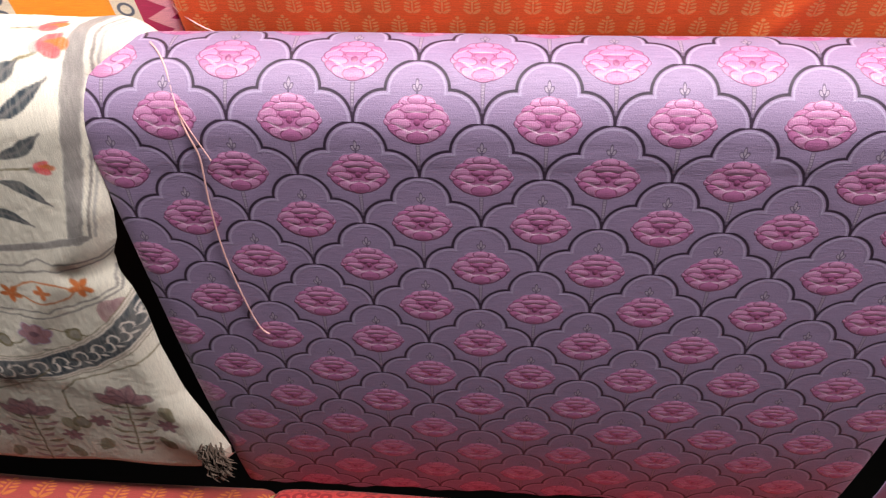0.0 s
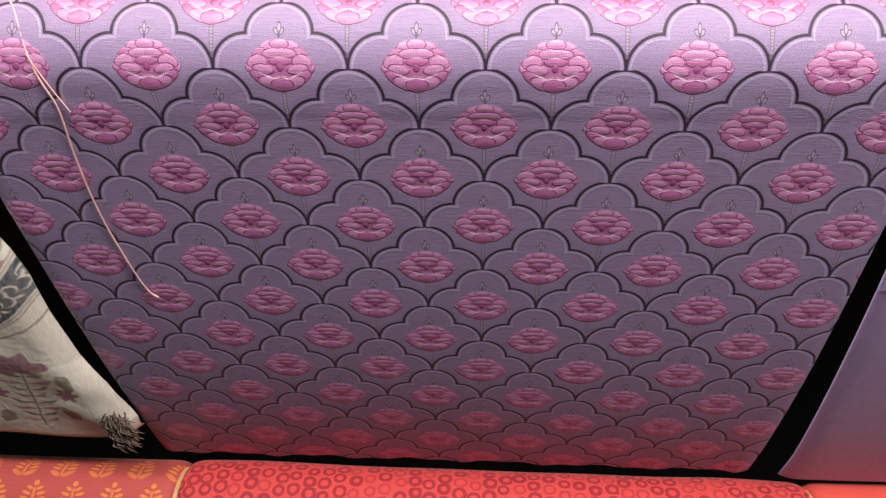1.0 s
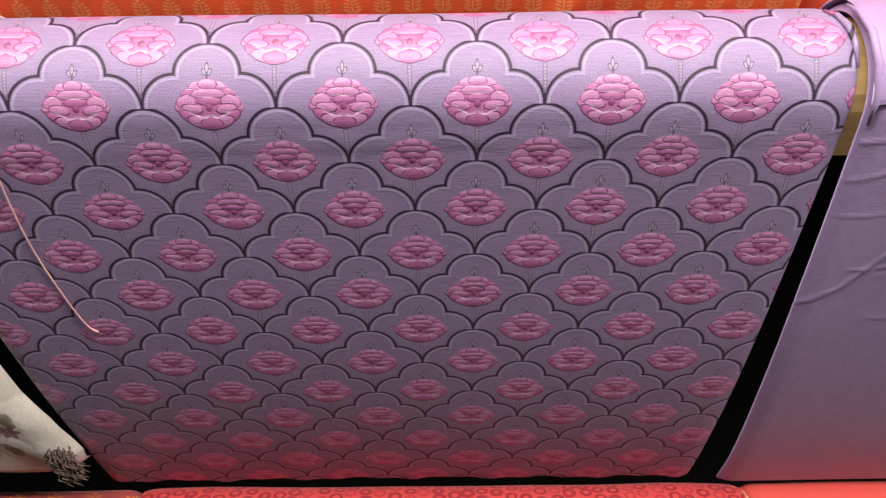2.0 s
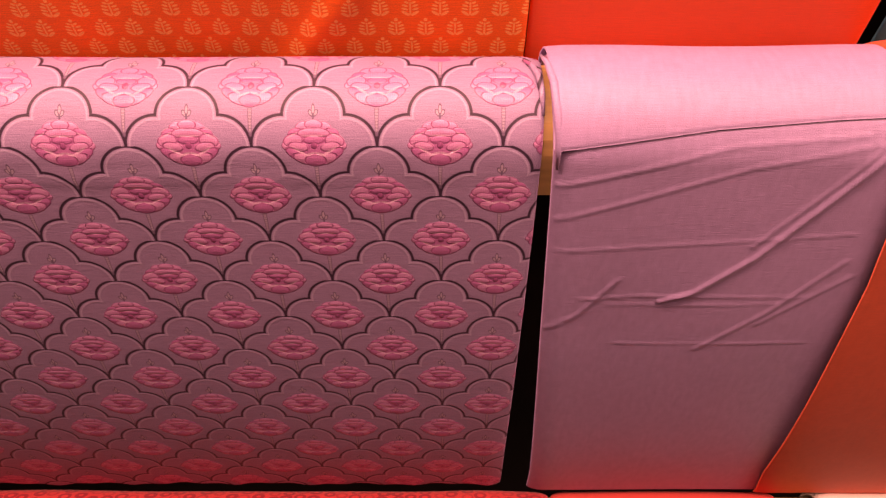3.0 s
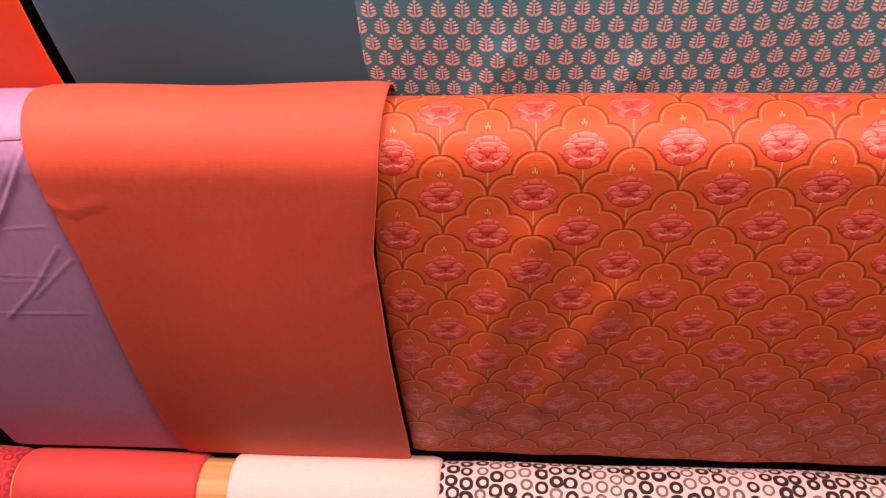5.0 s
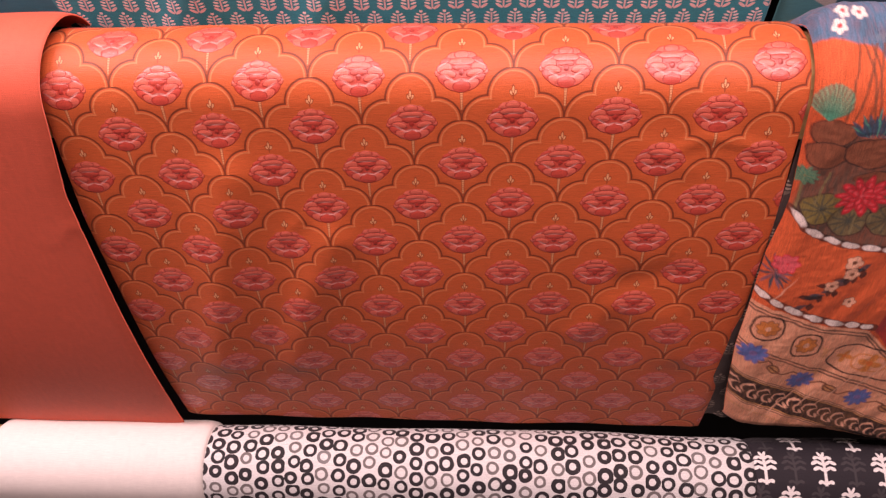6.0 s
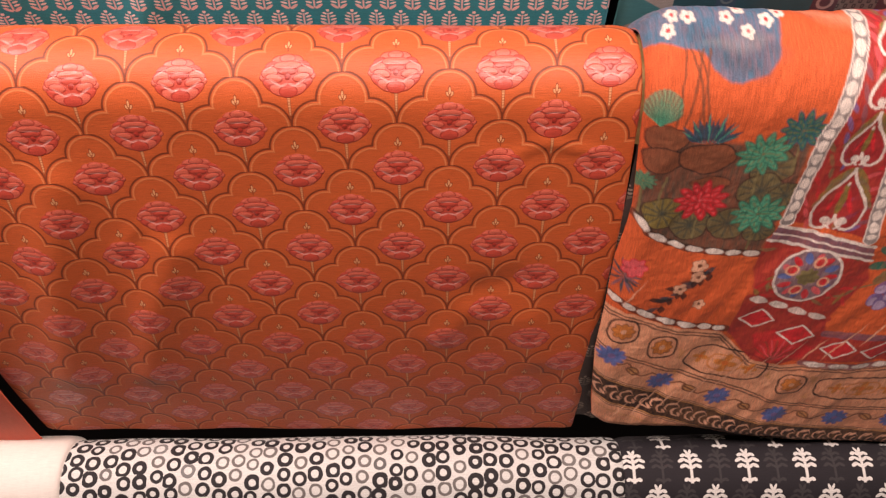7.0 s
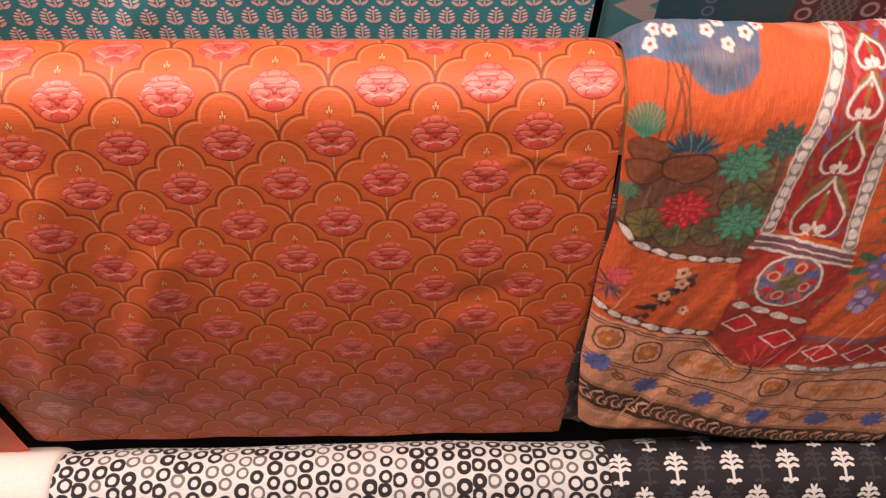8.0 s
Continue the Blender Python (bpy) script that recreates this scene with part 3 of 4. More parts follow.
hang("cream_cloth", "lower", 0.546, 0.770, 0.36, 0.02, CREAM, 0.005, "plain cream cotton length", G, folds=soft(0.002, 9, 16.0), lift=0.003)
hang("black_ring_cloth", "lower", 0.758, 1.306, 0.36, 0.02, BLACK_RINGS, 0.005, "white cotton printed with black and grey rings", G, folds=soft(0.003, 9, 17.0))
hang("black_palm_cloth", "lower", 1.304, 1.585, 0.36, 0.02, BLACK_PALM, 0.005, "black cotton printed with white palms", G, folds=soft(0.003, 9, 18.0))
hang("black_palm_cloth", "lower", 1.578, 1.90, 0.36, 0.02, BLACK_PALM, 0.012, "thick folded black cotton printed with white palms", G, folds=soft(0.004, 9, 19.0), lift=0.034, curl=0.028)


# ---------------------------------------------------------------- the two printed scarves
INKS = {
    "sky": (0.020, 0.16, 0.26), "pond": (0.060, 0.066, 0.050), "rock": (0.27, 0.085, 0.040), "leaf": (0.06, 0.34, 0.20), "deep": (0.025, 0.15, 0.10), "blue": (0.025, 0.08, 0.13),
    "red": (0.66, 0.03, 0.035), "rose": (0.78, 0.12, 0.13), "olive": (0.25, 0.19, 0.05), "white": (0.80, 0.70, 0.62), "dark": (0.035, 0.018, 0.015), "maroon": (0.36, 0.03, 0.03),
    "plum": (0.20, 0.10, 0.13), "peach": (0.74, 0.36, 0.21), "gold": (0.62, 0.20, 0.045), "cobalt": (0.09, 0.15, 0.38), "violet": (0.20, 0.13, 0.30), "grey": (0.25, 0.22, 0.21),
    "slate": (0.045, 0.06, 0.075), "mauve": (0.40, 0.20, 0.22), "moss": (0.20, 0.16, 0.07), "tan": (0.62, 0.28, 0.11), "orange": (0.64, 0.115, 0.036), "milk": (0.80, 0.42, 0.27), "bark": (0.17, 0.06, 0.03),
    "lilac": (0.46, 0.34, 0.50), "ash": (0.42, 0.39, 0.36), "sienna": (0.66, 0.16, 0.035),
}


def lattice(x, s, cell_x, cell_s, seed):
    """Smooth noise from -1 to 1 on arrays."""
    table = np.random.default_rng(seed).uniform(-1, 1, (64, 64))
    a, b = x / cell_x, s / cell_s
    i, j = np.floor(a).astype(int), np.floor(b).astype(int)
    f, g = a - i, b - j
    f, g = f * f * (3 - 2 * f), g * g * (3 - 2 * g)
    return (table[i % 64, j % 64] * (1 - f) + table[(i + 1) % 64, j % 64] * f) * (1 - g) + (table[i % 64, (j + 1) % 64] * (1 - f) + table[(i + 1) % 64, (j + 1) % 64] * f) * g


def finer(grid, times):
    """A grid of places with more rows, on smooth curves through the old ones."""
    ext = np.concatenate([2 * grid[:1] - grid[1:2], grid, 2 * grid[-1:] - grid[-2:-1]])
    p0, p1, p2, p3 = ext[:-3], ext[1:-2], ext[2:-1], ext[3:]
    rows = []
    for k in range(times):
        t = k / times
        rows.append(0.5 * (2 * p1 + (p2 - p0) * t + (2 * p0 - 5 * p1 + 4 * p2 - p3) * t**2 + (3 * p1 - p0 - 3 * p2 + p3) * t**3))
    out = np.stack(rows, 1).reshape(-1, *grid.shape[1:])
    return np.concatenate([out, grid[-1:]])


class Print:
    """Dye on a cloth; (x, s) are metres along and down it."""

    def __init__(self, x, s, ground):
        self.x = x + 0.0007 * lattice(x, s, 0.006, 0.006, 1) + 0.0002 * lattice(x, s, 0.0015, 0.0015, 2)
        self.s = s + 0.0007 * lattice(x, s, 0.006, 0.006, 3) + 0.0002 * lattice(x, s, 0.0015, 0.0015, 4)
        self.dye = np.empty((*x.shape, 3))
        self.dye[:] = ground
        self.thin = 0.90 + 0.12 * lattice(x, s, 0.0012, 0.005, 5) + 0.08 * lattice(x, s, 0.02, 0.02, 6)
        self.tops, self.lows = self.s.min(1), self.s.max(1)

    def area(self, x0, x1, s0, s1, far):
        """Lays dye inside a box by far(x, s) -> (signed distance, pen, strength)."""
        rows = np.nonzero((self.lows > s0) & (self.tops < s1))[0]
        if not len(rows):
            return
        r = slice(rows[0], rows[-1] + 1)
        ii, jj = np.nonzero((self.x[r] > x0) & (self.x[r] < x1) & (self.s[r] > s0) & (self.s[r] < s1))
        if not len(ii):
            return
        ii = ii + rows[0]
        d, pen, strength, soft = far(self.x[ii, jj], self.s[ii, jj])
        cover = (np.clip(0.5 - d / soft, 0, 1) * strength * np.minimum(self.thin[ii, jj], 1.0))[:, None]
        self.dye[ii, jj] = self.dye[ii, jj] * (1 - cover) + np.array(INKS[pen]) * cover

    def oval(self, x, s, rx, rs, pen, turn=0.0, wob=0.0, strength=1.0, soft=0.0008):
        c, k = math.cos(turn), math.sin(turn)
        reach = max(rx, rs) * (1.1 + 2 * wob) + soft

        def far(px, ps):
            a, b = (px - x) * c + (ps - s) * k, (ps - s) * c - (px - x) * k
            e = np.hypot(a / rx, b / rs)
            if wob:
                t = np.arctan2(b / rs, a / rx)
                e = e / (1 + wob * np.sin(3 * t + x * 900) + wob * 0.6 * np.sin(5 * t + s * 700))
            return (e - 1) * min(rx, rs), pen, strength, soft

        self.area(x - reach, x + reach, s - reach, s + reach, far)

    def stroke(self, run, wide, pen, taper=False, strength=1.0, soft=0.0007):
        wide = max(wide, 0.0016)
        xs, ss = [p[0] for p in run], [p[1] for p in run]
        w = wide / 2 + soft

        def far(px, ps):
            best = np.full(px.shape, 1.0)
            n = len(run) - 1
            for q, ((ax, as_), (bx, bs)) in enumerate(zip(run, run[1:])):
                dx, ds = bx - ax, bs - as_
                k = np.clip(((px - ax) * dx + (ps - as_) * ds) / max(dx * dx + ds * ds, 1e-12), 0, 1)
                d = np.hypot(px - ax - k * dx, ps - as_ - k * ds)
                d = d - wide / 2 * (np.maximum(0.1, np.sin(math.pi * (q + k) / n)) if taper else 1)
                best = np.minimum(best, d)
            return best, pen, strength, soft

        self.area(min(xs) - w, max(xs) + w, min(ss) - w, max(ss) + w, far)

    def field(self, rim, pen, strength=1.0, soft=0.0010):
        """A filled outline through the places of rim."""
        xs, ss = [p[0] for p in rim], [p[1] for p in rim]

        def far(px, ps):
            best, inside = np.full(px.shape, 1.0), np.zeros(px.shape, bool)
            for (ax, as_), (bx, bs) in zip(rim, rim[1:] + rim[:1]):
                dx, ds = bx - ax, bs - as_
                k = np.clip(((px - ax) * dx + (ps - as_) * ds) / max(dx * dx + ds * ds, 1e-12), 0, 1)
                best = np.minimum(best, np.hypot(px - ax - k * dx, ps - as_ - k * ds))
                if as_ != bs:
                    inside ^= ((as_ > ps) != (bs > ps)) & (px < ax + (ps - as_) / (bs - as_) * dx)
            return np.where(inside, -best, best), pen, strength, soft

        self.area(min(xs) - soft, max(xs) + soft, min(ss) - soft, max(ss) + soft, far)

    def bloom(self, x, s, reach, petals, pen, edge=None, heart=None, lean=0.0, thin=0.28):
        for share, rim, pens in ((0.55, thin + 0.07, edge), (0.46, thin, pen)):
            for k in range(petals if pens else 0):
                t = lean + k / petals * math.tau
                self.oval(x + math.cos(t) * reach * 0.55, s + math.sin(t) * reach * 0.55, reach * share, reach * rim, pens, t)
        if heart:
            self.oval(x, s, reach * 0.28, reach * 0.28, heart)

    def lotus(self, x, s, reach, pen, edge, vein):
        """A spiky water lily, its petals drawn ring over ring."""
        for ring, n in ((1.0, 11), (0.74, 9), (0.46, 7)):
            for k in range(n):
                t = math.pi * (0.02 + 1.96 * k / n) + ring * 2
                cx, cs = x + math.cos(t) * reach * 0.55 * ring, s + math.sin(t) * reach * 0.48 * ring
                self.oval(cx, cs, reach * 0.50 * ring, reach * 0.185, edge, t)
                self.oval(cx, cs, reach * 0.44 * ring, reach * 0.135, pen, t)
                self.stroke(((x, s), (cx + math.cos(t) * reach * 0.3 * ring, cs + math.sin(t) * reach * 0.28 * ring)), 0.0005, vein, strength=0.6)

    def beads(self, run, pen, edge, long=0.0140, wide=0.0048):
        """A chain of pale pebbles on a dark line."""
        self.stroke(run, wide * 1.35, edge, strength=0.85)
        for (ax, as_), (bx, bs) in zip(run, run[1:]):
            n = max(1, round(math.hypot(bx - ax, bs - as_) / long))
            for k in range(n):
                a = (k + 0.5) / n
                gap = math.hypot(bx - ax, bs - as_) / n
                self.oval(ax + (bx - ax) * a, as_ + (bs - as_) * a, gap * 0.44, wide * 0.56, pen, math.atan2(bs - as_, bx - ax), wob=0.04)

    def scrolls(self, run, wide, pen, every=0.0078):
        """Curling leaves along a band."""
        far, k = 0.0, 0
        for (ax, as_), (bx, bs) in zip(run, run[1:]):
            gap = math.hypot(bx - ax, bs - as_)
            way = math.atan2(bs - as_, bx - ax)
            while far < gap:
                x, s = ax + (bx - ax) * far / gap, as_ + (bs - as_) * far / gap
                side = 1 if k % 2 else -1
                self.stroke([(x + wide * 0.36 * math.cos(way + side * (a + 0.4)) * (1 - a / 6), s + wide * 0.40 * math.sin(way + side * (a + 0.4)) * (1 - a / 6)) for a in (0, 0.7, 1.4, 2.1, 2.8, 3.5, 4.2)], wide * 0.085, pen, taper=True)
                self.oval(x + 0.002, s + side * wide * 0.26, wide * 0.15, wide * 0.055, pen, way + side * 0.7)
                far, k = far + every, k + 1
            far -= gap


def printed_scarf(name, left, right, drop, tuck, lift, hem, folds, curl, thick, ground, paint, material, label, cell=0.0032, times=4, back=0.17, crinkle=1.0):
    """A crepe scarf over the middle rail: a fine front sheet that carries the print, and a rear sheet behind it."""
    at = surface("middle", left, right, drop, tuck, folds, lift)
    width = right(0.1) - left(0.1)
    nx, ns = int(width / cell), int((drop + back) / cell)
    sheets, marks = [], None
    for side in (0, 1):
        places, marks = np.empty((ns + 1, nx + 1, 3)), np.empty((ns + 1, nx + 1, 2))
        for j in range(ns + 1):
            for i in range(nx + 1):
                a = i / nx
                s = -back + (drop + hem(a) + back) * j / ns
                off = min(a, 1 - a) * width
                low = (ns - j) / ns * (drop + back)
                dip = curl * (1 - min(off / 0.020, 1.0)) ** 2 + curl * (1 - min(low / 0.016, 1.0)) ** 2
                rim = thick * 0.5 * min(1.0, min(off, low) / 0.003)
                places[j, i] = at(a, s, rim - dip if side == 0 else -rim - dip)
                marks[j, i] = left(s) + (right(s) - left(s)) * a, s
        sheets.append(places)
    fine = finer(finer(sheets[0], times).swapaxes(0, 1), times).swapaxes(0, 1)
    flat = finer(finer(marks, times).swapaxes(0, 1), times).swapaxes(0, 1)
    x, s = flat[..., 0], flat[..., 1]
    rough = crinkle * (0.00022 * lattice(x, s, 0.0024, 0.009, 11) + 0.00018 * lattice(x + s * 0.4, s, 0.0035, 0.0030, 12) + 0.0009 * lattice(x + s * 0.5, s, 0.012, 0.045, 13))
    turn = np.clip(-s / ROLL, 0, 3.0)
    fine[..., 1] -= rough * np.cos(turn)
    fine[..., 2] += rough * np.sin(turn)
    p = Print(x, s, ground)
    paint(p)
    verts, faces, dyes, uvs = [], [], [], []
    for grid, flip, dye, mark in ((fine, False, p.dye, flat), (sheets[1], True, None, marks)):
        rows, cols = grid.shape[:2]
        ids = np.arange(rows * cols).reshape(rows, cols) + sum(len(v) for v in verts)
        quad = np.stack([ids[:-1, :-1], ids[1:, :-1], ids[1:, 1:], ids[:-1, 1:]], -1).reshape(-1, 4)
        faces.append(quad[:, ::-1] if flip else quad)
        verts.append(grid.reshape(-1, 3))
        some = np.ones((rows * cols, 4))
        some[:, :3] = np.array(ground) if dye is None else dye.reshape(-1, 3)
        dyes.append(some)
        uvs.append(np.stack([mark[..., 0], -mark[..., 1]], -1).reshape(-1, 2))
    verts, faces, dyes, uvs = (np.concatenate(v) for v in (verts, faces, dyes, uvs))
    me = bpy.data.meshes.new(name)
    me.vertices.add(len(verts))
    me.vertices.foreach_set("co", verts.ravel())
    me.loops.add(faces.size)
    me.loops.foreach_set("vertex_index", faces.ravel().astype(np.int32))
    me.polygons.add(len(faces))
    me.polygons.foreach_set("loop_start", np.arange(0, faces.size, 4, dtype=np.int32))
    me.update(calc_edges=True)
    me.polygons.foreach_set("use_smooth", np.ones(len(faces), dtype=bool))
    me.color_attributes.new("dye", "FLOAT_COLOR", "POINT").data.foreach_set("color", dyes.ravel())
    me.uv_layers.new(name="cloth").data.foreach_set("uv", uvs[faces.ravel()].ravel())
    me.materials.append(material)
    me.validate()
    return at, tagged(new(name, me), label, "scarf", "cloth lengths on the middle rail")


def ring(x, s, rx, rs, n=24, turn=0.0, pinch=0.0):
    c, k = math.cos(turn), math.sin(turn)
    pts = []
    for q in range(n + 1):
        t = q / n * math.tau
        f = 1 - pinch * math.cos(4 * t)
        pts.append((x + rx * f * math.cos(t) * c - rs * f * math.sin(t) * k, s + rx * f * math.cos(t) * k + rs * f * math.sin(t) * c))
    return pts


def shifted(run, lift):
    return [(x, s + lift) for x, s in run]


def paint_pond(p):
    for k in range(7):  # milky streaks in the ground
        x = 1.37 + 0.035 * k
        p.stroke(((x - 0.03, -0.085 + 0.012 * k), (x + 0.02, -0.06 + 0.018 * k), (x + 0.06, -0.05 + 0.03 * k)), 0.012, "milk", taper=True, strength=0.35, soft=0.012)
    p.field([(1.255, -0.10), (1.350, -0.10), (1.3485, -0.054), (1.3465, -0.035), (1.338, -0.0245), (1.321, -0.020), (1.3085, -0.023), (1.3035, -0.027), (1.2976, -0.0365), (1.279, -0.040), (1.255, -0.047)], "sky", 0.92, 0.002)
    for x, s in ((1.312, -0.034), (1.326, -0.030), (1.30, -0.045), (1.335, -0.040)):
        p.oval(x, s, 0.014, 0.006, "slate", 0.3, wob=0.1, strength=0.35, soft=0.006)
    p.stroke(((1.298, -0.042), (1.325, -0.041), (1.343, -0.046)), 0.010, "ash", taper=True, strength=0.25, soft=0.006)
    for x, s in ((1.2790, -0.0583), (1.2898, -0.0579), (1.2753, -0.0488), (1.3147, -0.0573), (1.3237, -0.0649), (1.3272, -0.0483), (1.3401, -0.0561), (1.348, -0.0690), (1.349, -0.0622)):
        p.bloom(x, s, 0.0050, 5, "white", heart="red", lean=x * 90, thin=0.42)
    for x, lean in ((1.286, -0.003), (1.289, 0.012), (1.297, -0.008), (1.294, 0.010), (1.301, -0.004)):
        p.stroke(((x, -0.038), (x + lean * 0.5, -0.022), (x + lean, 0.004)), 0.0011, "bark", strength=0.85)
    p.field([(1.272, 0.006), (1.30, 0.016), (1.328, 0.016), (1.345, 0.022), (1.360, 0.010), (1.378, 0.012), (1.377, 0.05), (1.374, 0.080), (1.370, 0.116), (1.342, 0.113), (1.311, 0.108), (1.296, 0.102), (1.280, 0.092), (1.270, 0.08)], "pond", 0.9, 0.004)
    for x, s, r, pen in ((1.356, 0.036, 0.016, "moss"), (1.353, 0.056, 0.0165, "moss"), (1.372, 0.060, 0.013, "moss"), (1.288, 0.076, 0.0150, "olive"), (1.310, 0.087, 0.0150, "moss"), (1.338, 0.0856, 0.0160, "moss"), (1.362, 0.092, 0.012, "moss")):
        p.oval(x, s, r, r * 0.95, "dark", wob=0.04, strength=0.8)
        p.oval(x, s, r * 0.93, r * 0.88, pen, wob=0.04, strength=0.75)
        for k in range(11):
            t = k / 11 * math.tau
            p.stroke(((x, s), (x + math.cos(t) * r * 0.85, s + math.sin(t) * r * 0.8)), 0.0005, "pond", strength=0.7)
    for x, s, rx, rs in ((1.2797, 0.0140, 0.0140, 0.0095), (1.2800, 0.0310, 0.0135, 0.0100), (1.3097, 0.0285, 0.0190, 0.0115), (1.3164, 0.0500, 0.0140, 0.0058)):
        p.oval(x, s, rx * 1.07, rs * 1.10, "dark", wob=0.05)
        p.oval(x, s, rx, rs, "rock", wob=0.05)
        for k in range(9):
            t = k * 2.4
            p.oval(x + rx * 0.5 * math.cos(t), s + rs * 0.5 * math.sin(t), rx * 0.35, rs * 0.12, "bark", t * 0.3, strength=0.45, soft=0.002)
    for k in range(17):
        t = -math.pi * (0.04 + 0.92 * k / 16)
        long = 0.016 + 0.003 * math.sin(k * 2.3)
        run = ((1.3075 + 0.006 * math.cos(t), 0.016), (1.3075 + math.cos(t) * long * 1.2, 0.013 + math.sin(t) * long))
        p.stroke(run, 0.0034, "blue", taper=True)
        p.stroke(run, 0.0012, "leaf" if k % 3 == 0 else "slate", taper=True, strength=0.8)
    for k in range(26):
        t = -math.pi * k / 25
        p.stroke(((1.2735, 0.004), (1.2735 + math.cos(t) * 0.012, -0.004 + math.sin(t) * 0.013)), 0.0012, "leaf" if k % 2 else "deep", strength=0.75)
    for x, s, r, pen, edge in ((1.3690, 0.0074, 0.0155, "deep", "blue"), (1.3467, 0.0250, 0.0180, "leaf", "deep"), (1.3571, 0.0767, 0.0190, "leaf", "deep"), (1.271, 0.050, 0.008, "leaf", "deep"), (1.3135, 0.0650, 0.0190, "red", "maroon")):
        p.stroke(((x, s), (x + 0.001, s + 0.034)), 0.0013, "moss")
        p.lotus(x, s, r, pen, edge, "rose" if pen == "red" else "moss")
    p.stroke(((1.285, 0.045), (1.282, 0.072)), 0.0012, "moss")
    p.beads([(1.270, 0.080), (1.2817, 0.0935), (1.2959, 0.1025), (1.3112, 0.1085), (1.3261, 0.1115), (1.3420, 0.1130), (1.3700, 0.1160)], "white", "dark", long=0.0155)


def paint_column(p):
    left = [(1.4085, -0.090), (1.4030, -0.0568), (1.3937, -0.0225), (1.3853, 0.0139), (1.3814, 0.0755), (1.3810, 0.084)]
    right = [(1.448, -0.090), (1.4418, -0.0488), (1.4375, -0.0224), (1.4392, 0.0195), (1.4461, 0.0949), (1.447, 0.100)]
    p.field(left + right[::-1], "maroon")
    for k in range(80):
        s = -0.085 + 0.178 * k / 80
        a = (k * 0.618) % 1
        x0, x1 = along(s, *[(q[1], q[0]) for q in left]) + 0.005, along(s, *[(q[1], q[0]) for q in right]) - 0.005
        p.oval(x0 + (x1 - x0) * a, s, 0.0055, 0.0018, ("red", "plum", "moss", "rose", "cobalt")[k % 5], 0.9 + a * 2, strength=0.7)
    for run in (left, right):
        p.stroke(run, 0.0105, "white")
        p.stroke(run, 0.0083, "grey")
        p.beads(run, "white", "grey", long=0.0105, wide=0.0062)
    for tip, foot, half in (((1.4205, -0.056), (1.4202, -0.0337), 0.0098), ((1.4184, -0.0310), (1.4161, -0.0075), 0.0112), ((1.4150, -0.0050), (1.4155, 0.0360), 0.0140), ((1.4160, 0.0390), (1.4152, 0.0925), 0.0185)):
        long = foot[1] - tip[1]
        rim = []
        for q in range(33):
            t = q / 32 * math.tau
            w, d = math.sin(t) ** 3, (13 * math.cos(t) - 5 * math.cos(2 * t) - 2 * math.cos(3 * t) - math.cos(4 * t)) / 29 + 0.586
            rim.append((tip[0] + (foot[0] - tip[0]) * d + half * w, tip[1] + long * d))
        for side in (-1, 1):
            for k in range(4):
                p.oval(tip[0] + side * half * (0.35 + 0.16 * k), tip[1] + long * (0.10 + 0.13 * k), half * 0.12, long * 0.16, "moss" if k % 2 else "olive", side * -0.75, strength=0.85)
        p.field(rim, "maroon", 0.9)
        cx, cs = (tip[0] + foot[0]) / 2, (tip[1] + foot[1]) / 2
        p.oval(cx, cs - long * 0.02, half * 0.15, long * 0.26, "olive")
        for side in (-1, 1):
            p.oval(cx + side * half * 0.28, cs + long * 0.02, half * 0.10, long * 0.20, "red", side * -0.3)
        p.stroke(rim, 0.0016 + half * 0.03, "white")
        for side in (-1, 1):
            p.oval(foot[0] + side * half * 0.30, foot[1] - long * 0.15, half * 0.20, half * 0.19, "white")
            p.stroke(((foot[0] + side * half * 0.1, foot[1] - long * 0.02), (foot[0] + side * half * 0.32, foot[1] - long * 0.07)), 0.0013, "white")
        p.oval(tip[0], tip[1] + long * 0.24, 0.0009, 0.0014, "white")
    # foot, medallion and plinth
    p.field([(1.3720, 0.100), (1.4545, 0.122), (1.4620, 0.140), (1.4447, 0.1830), (1.3760, 0.1590), (1.3690, 0.130)], "maroon", 0.92, 0.002)
    for k in range(34):
        p.oval(1.375 + 0.078 * ((k * 0.618) % 1), 0.112 + 0.055 * ((k * 0.37) % 1), 0.0065, 0.0016, ("moss", "olive", "red")[k % 3], k * 1.3, strength=0.75)
    p.field([(1.3760, 0.088), (1.4530, 0.108), (1.4575, 0.1230), (1.3720, 0.103)], "plum")
    for a, b, w in (((1.377, 0.0885), (1.4535, 0.1085), 0.0030), ((1.3745, 0.0955), (1.4555, 0.1160), 0.0012), ((1.3725, 0.1020), (1.4575, 0.1225), 0.0026)):
        p.stroke((a, b), w, "white")
    p.oval(1.4124, 0.1381, 0.0262, 0.0276, "white")
    p.oval(1.4124, 0.1381, 0.0240, 0.0254, "plum")
    for k in range(14):
        t = k / 14 * math.tau
        p.oval(1.4124 + math.cos(t) * 0.0178, 0.1381 + math.sin(t) * 0.0190, 0.0052, 0.0028, ("red", "cobalt", "rose")[k % 3], t)
    for t in (-1.2, 0.35, 1.95, 3.55):
        x, s = 1.4124 + math.cos(t) * 0.0145, 0.1381 + math.sin(t) * 0.0155
        p.oval(x, s, 0.0052, 0.0056, "milk")
        p.oval(x, s, 0.0034, 0.0038, "red")
    p.bloom(1.4124, 0.1381, 0.0085, 8, "moss", edge="olive")
